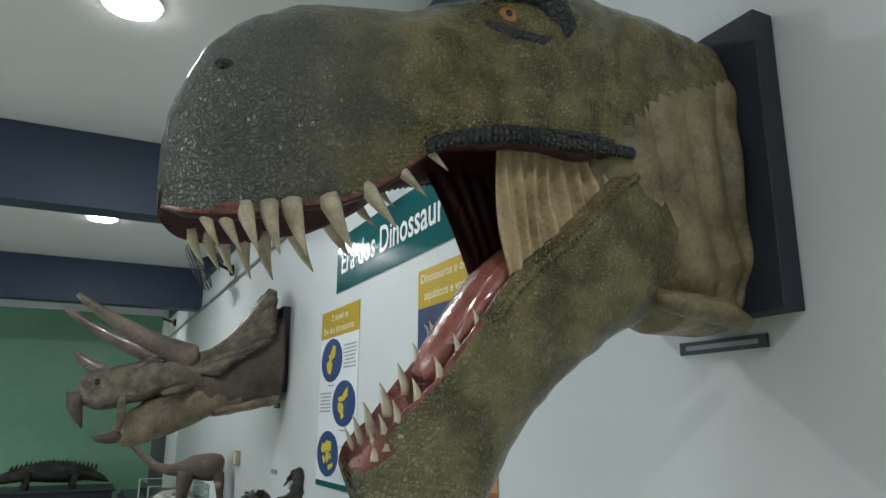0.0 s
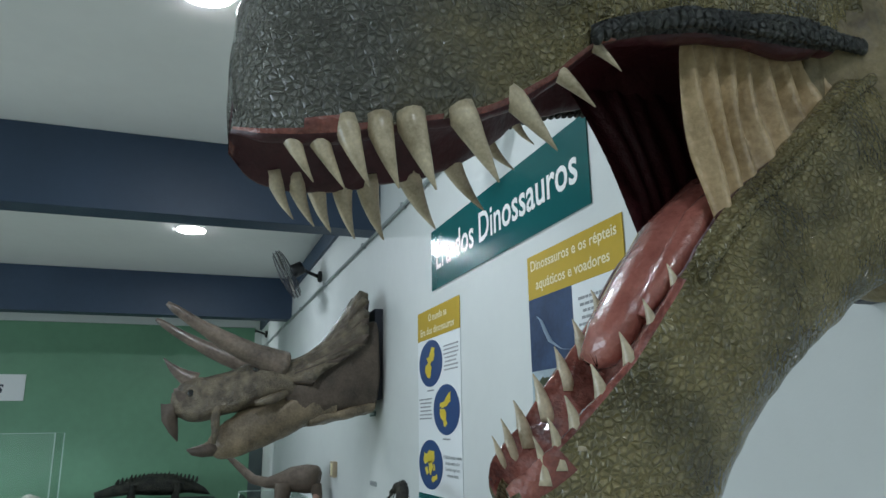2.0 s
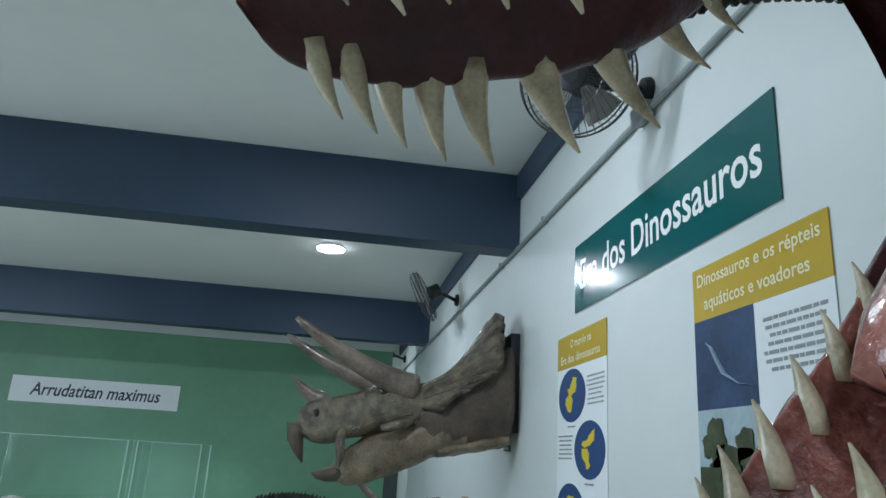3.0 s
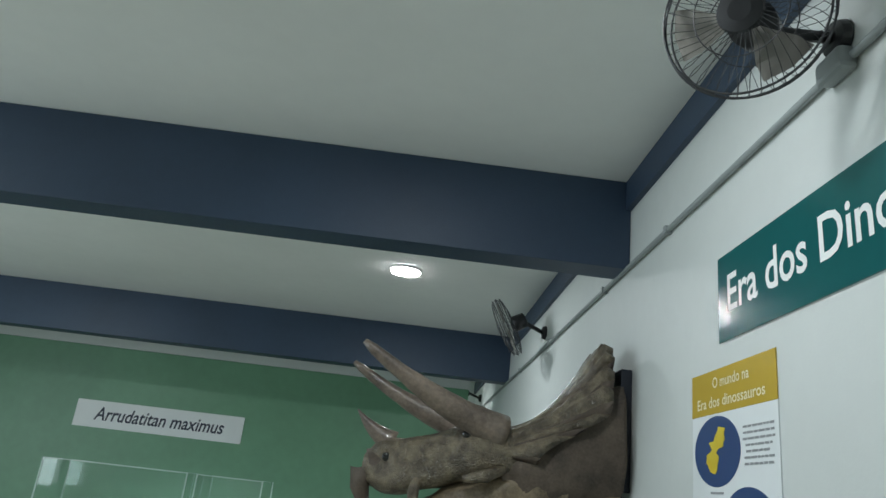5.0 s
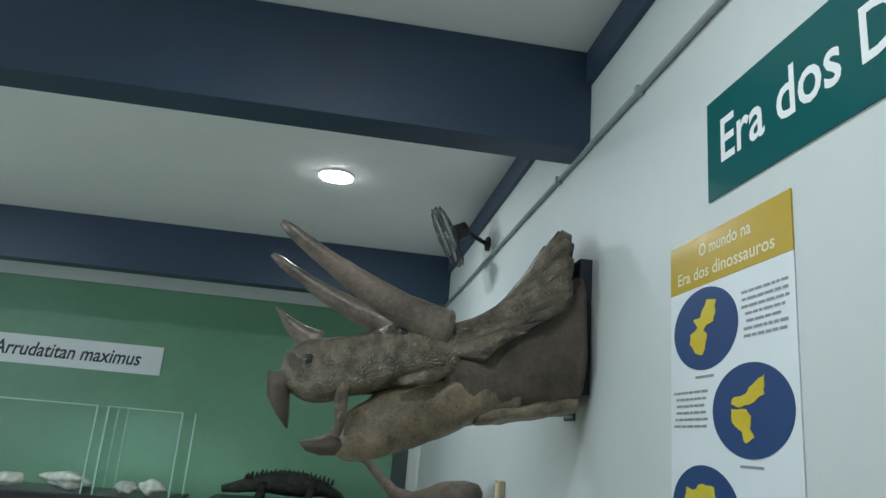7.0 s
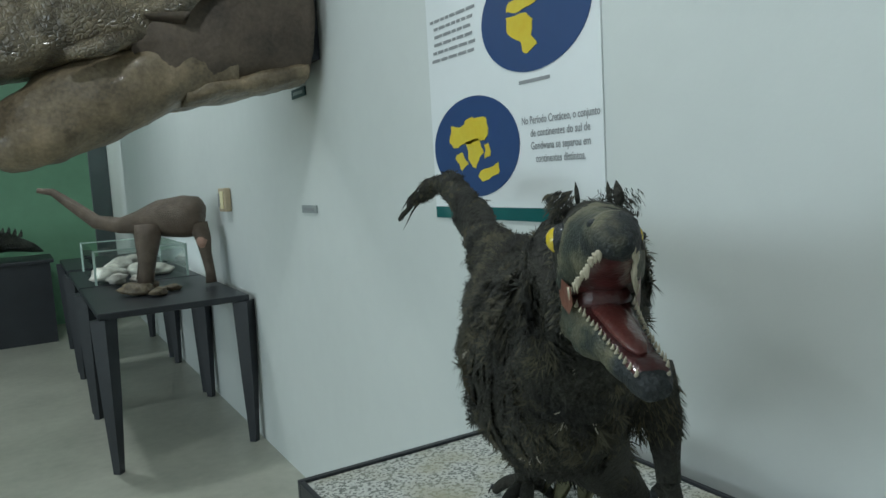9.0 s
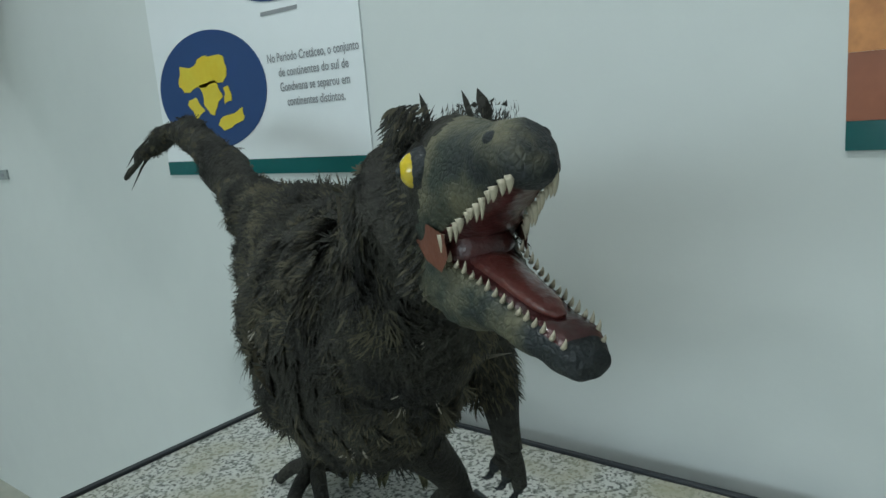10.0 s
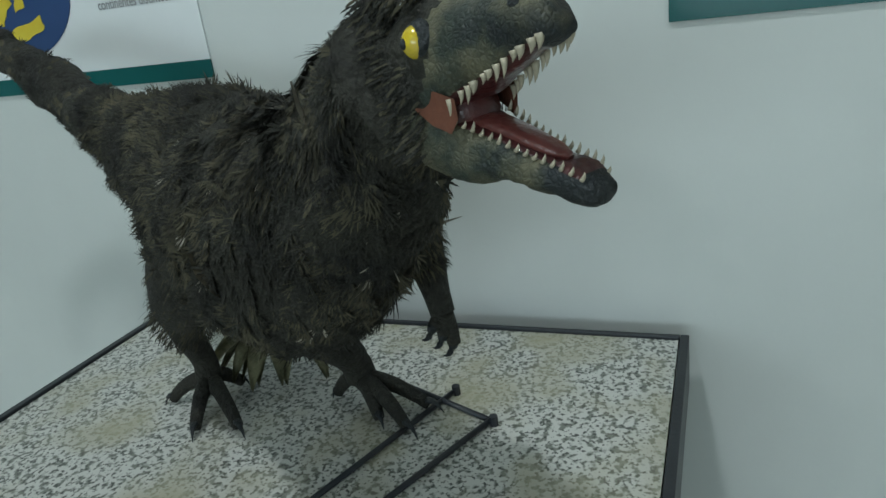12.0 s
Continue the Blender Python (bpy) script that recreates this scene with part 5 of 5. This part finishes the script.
            length = rnd.uniform(l0, l1) * rnd.choice((0.6, 0.75, 1.0))
            across = way.cross(out).normalized()
            for k in range(8):
                f = (k - 3.5) / 3.5
                w2 = way + across * f * 0.45 + Vector((rnd.gauss(0, 0.10), rnd.gauss(0, 0.10), rnd.gauss(0, 0.10)))
                plume(root + across * f * 0.0022, w2, out + across * f * 0.3, length * (1 - 0.35 * f * f) * rnd.uniform(0.8, 1.1), rnd.uniform(0.0006, 0.0015), tone)

    m = len(frames)
    coat(24, 36, 22000, 0.010, 0.024, 0.6)
    coat(34, 52, 62000, 0.010, 0.026, 0.6)
    coat(50, 60, 26000, 0.010, 0.024, 0.5)
    coat(58, m - 1, 12000, 0.008, 0.018, 0.5)
    coat(4, 26, 5500, 0.006, 0.018, 0.25)
    for base, tip, r, cnt in (((-0.42, 3.29, 1.02), (-0.355, 3.42, 0.885), 0.056, 3000), ((-0.42, 3.20, 1.0), (-0.325, 3.25, 0.87), 0.054, 2800), ((-0.468, 3.048, 1.06), (-0.452, 3.04, 1.01), 0.032, 1200), ((-0.355, 3.42, 0.89), (-0.325, 3.445, 0.84), 0.017, 500), ((-0.325, 3.25, 0.87), (-0.28, 3.246, 0.81), 0.024, 800)):
        b, t = Vector(base), Vector(tip)
        s, u = frame_of(t - b)
        for _ in range(cnt):
            f, q = rnd.random(), rnd.uniform(0, 6.283)
            out = s * math.cos(q) + u * math.sin(q)
            plume(b.lerp(t, f) + out * r * (1 - 0.4 * f), (t - b).normalized() + Vector((rnd.gauss(0, 0.3), rnd.gauss(0, 0.3), 0)), out, r * rnd.uniform(0.25, 0.5), rnd.uniform(0.0006, 0.0018), 3 if rnd.random() < 0.4 else 1)
    # crest and the stiff quills at the tail's end
    for k in range(160):
        a = -0.055 + 0.05 * rnd.random()
        root = head_at(a, rnd.uniform(-0.026, 0.026), curve_of(SKULL, max(a, -0.055), 1) - 0.010)
        plume(root, Vector((0, 0, 0.45)) - HX * rnd.uniform(0.5, 1.4) + HS * rnd.gauss(0, 0.3), HX, rnd.uniform(0.004, 0.009), rnd.uniform(0.0006, 0.0013), 1 if rnd.random() < 0.7 else 3)
    for a, sd, w in ((-0.030, -0.012, 0.006), (-0.018, -0.016, 0.012), (-0.036, 0.008, 0.006)):
        plume(head_at(a, sd, 1.226), Vector((0, 0, 1.0)) - HX * 0.8, HX, 0.022, w * 0.6, 1)
    for _ in range(4200):
        a, sd = rnd.uniform(-0.07, -0.006), rnd.choice((-1, 1)) * rnd.uniform(0.4, 1.0)
        w = curve_of(SKULL, max(-0.055, a), 3)
        z = rnd.uniform(1.15, 1.238)
        if a > -0.03 and abs(z - 1.212) < 0.013 and abs(a + 0.003) < 0.03:
            continue
        plume(head_at(a, sd * w, z), -HX + Vector((0, 0, -0.5)) + HS * sd * 0.3 + noise.noise_vector((a * 60, sd, z * 60)) * 0.6, HS * math.copysign(1, sd), rnd.uniform(0.006, 0.014), rnd.uniform(0.0007, 0.002), 1 if rnd.random() < 0.75 else 3)
    for k in range(5):
        q = Vector((-0.213, 3.80, 1.245))
        plume(q + Vector((rnd.uniform(-0.01, 0.01), rnd.uniform(-0.01, 0.01), rnd.uniform(-0.006, 0.006))), Vector((rnd.uniform(-0.1, 0.0), 1.0, -0.62 + rnd.uniform(-0.1, 0.1))), Vector((0, 0.6, 0.8)), rnd.uniform(0.14, 0.21), 0.007, 1)
    # a few large pale feathers that catch the eye
    for root, way, l, w, mi in (((-0.578, 3.085, 1.128), (0.3, 0.8, -0.35), 0.04, 0.016, 4), ((-0.570, 3.18, 1.065), (0.1, -0.6, -0.9), 0.055, 0.02, 3), ((-0.595, 3.045, 1.19), (0.0, -0.4, -1.0), 0.05, 0.008, 4), ((-0.52, 3.02, 1.06), (-0.2, -0.9, 0.35), 0.06, 0.004, 4)):
        plume(Vector(root), Vector(way), -HX + HS, l, w, mi)
    ob = link("feathered_dinosaur", bm, [M_RAPSKIN, M_FEATHER, M_RAPDARK, M_FEATHER2, M_PALEFEATHER, M_RAPTOOTH, M_RAPIRIS, M_RAPMAW, M_RAPCHEEK, M_RAPTONGUE], None, True)
    return tagged(ob, "dark feathered running dinosaur model with open jaws on the stone pedestal", "sculpture")


runner()
M_STRAW = mat("dry_leaf", (0.10, 0.105, 0.05), 0.6, 0.4, 30, 0.2, 100, tint=(0.22, 0.21, 0.12))
bm = bmesh.new()
rnd = random.Random(21)
for k in range(16):
    a = math.radians(118 + 150 * k / 15 + rnd.uniform(-5, 5))
    c = Vector((-0.185 + rnd.uniform(-0.012, 0.012), 3.395 + rnd.uniform(-0.03, 0.03), 0.775 + rnd.uniform(-0.01, 0.02)))
    w = Vector((math.cos(a), math.sin(a), 0))
    side = Vector((-w.y, w.x, 0)) * rnd.uniform(0.011, 0.018)
    l = rnd.uniform(0.085, 0.125)
    rows = []
    for j in range(7):
        f = j / 6
        p = c + w * l * f
        p.z = max(0.738, c.z + 0.03 * math.sin(f * 2.6) - (c.z - 0.738) * f * f)
        g = math.sin(0.25 + 2.75 * f) * (1 + 0.15 * noise.noise((k * 3.0, f * 6, 0)))
        rows.append([bm.verts.new(p + side * g * e + Vector((0, 0, 0.006 * abs(e)))) for e in (-1, 0, 1)])
    for p, q in zip(rows, rows[1:]):
        for j in (0, 1):
            bm.faces.new((p[j], p[j + 1], q[j + 1], q[j]))
bmesh.ops.solidify(bm, geom=list(bm.faces), thickness=0.0008)
tagged(link("dry_leaves", bm, M_STRAW, None, True), "tuft of broad dry olive leaves lying on the pedestal", "leaves", kind="stuff")
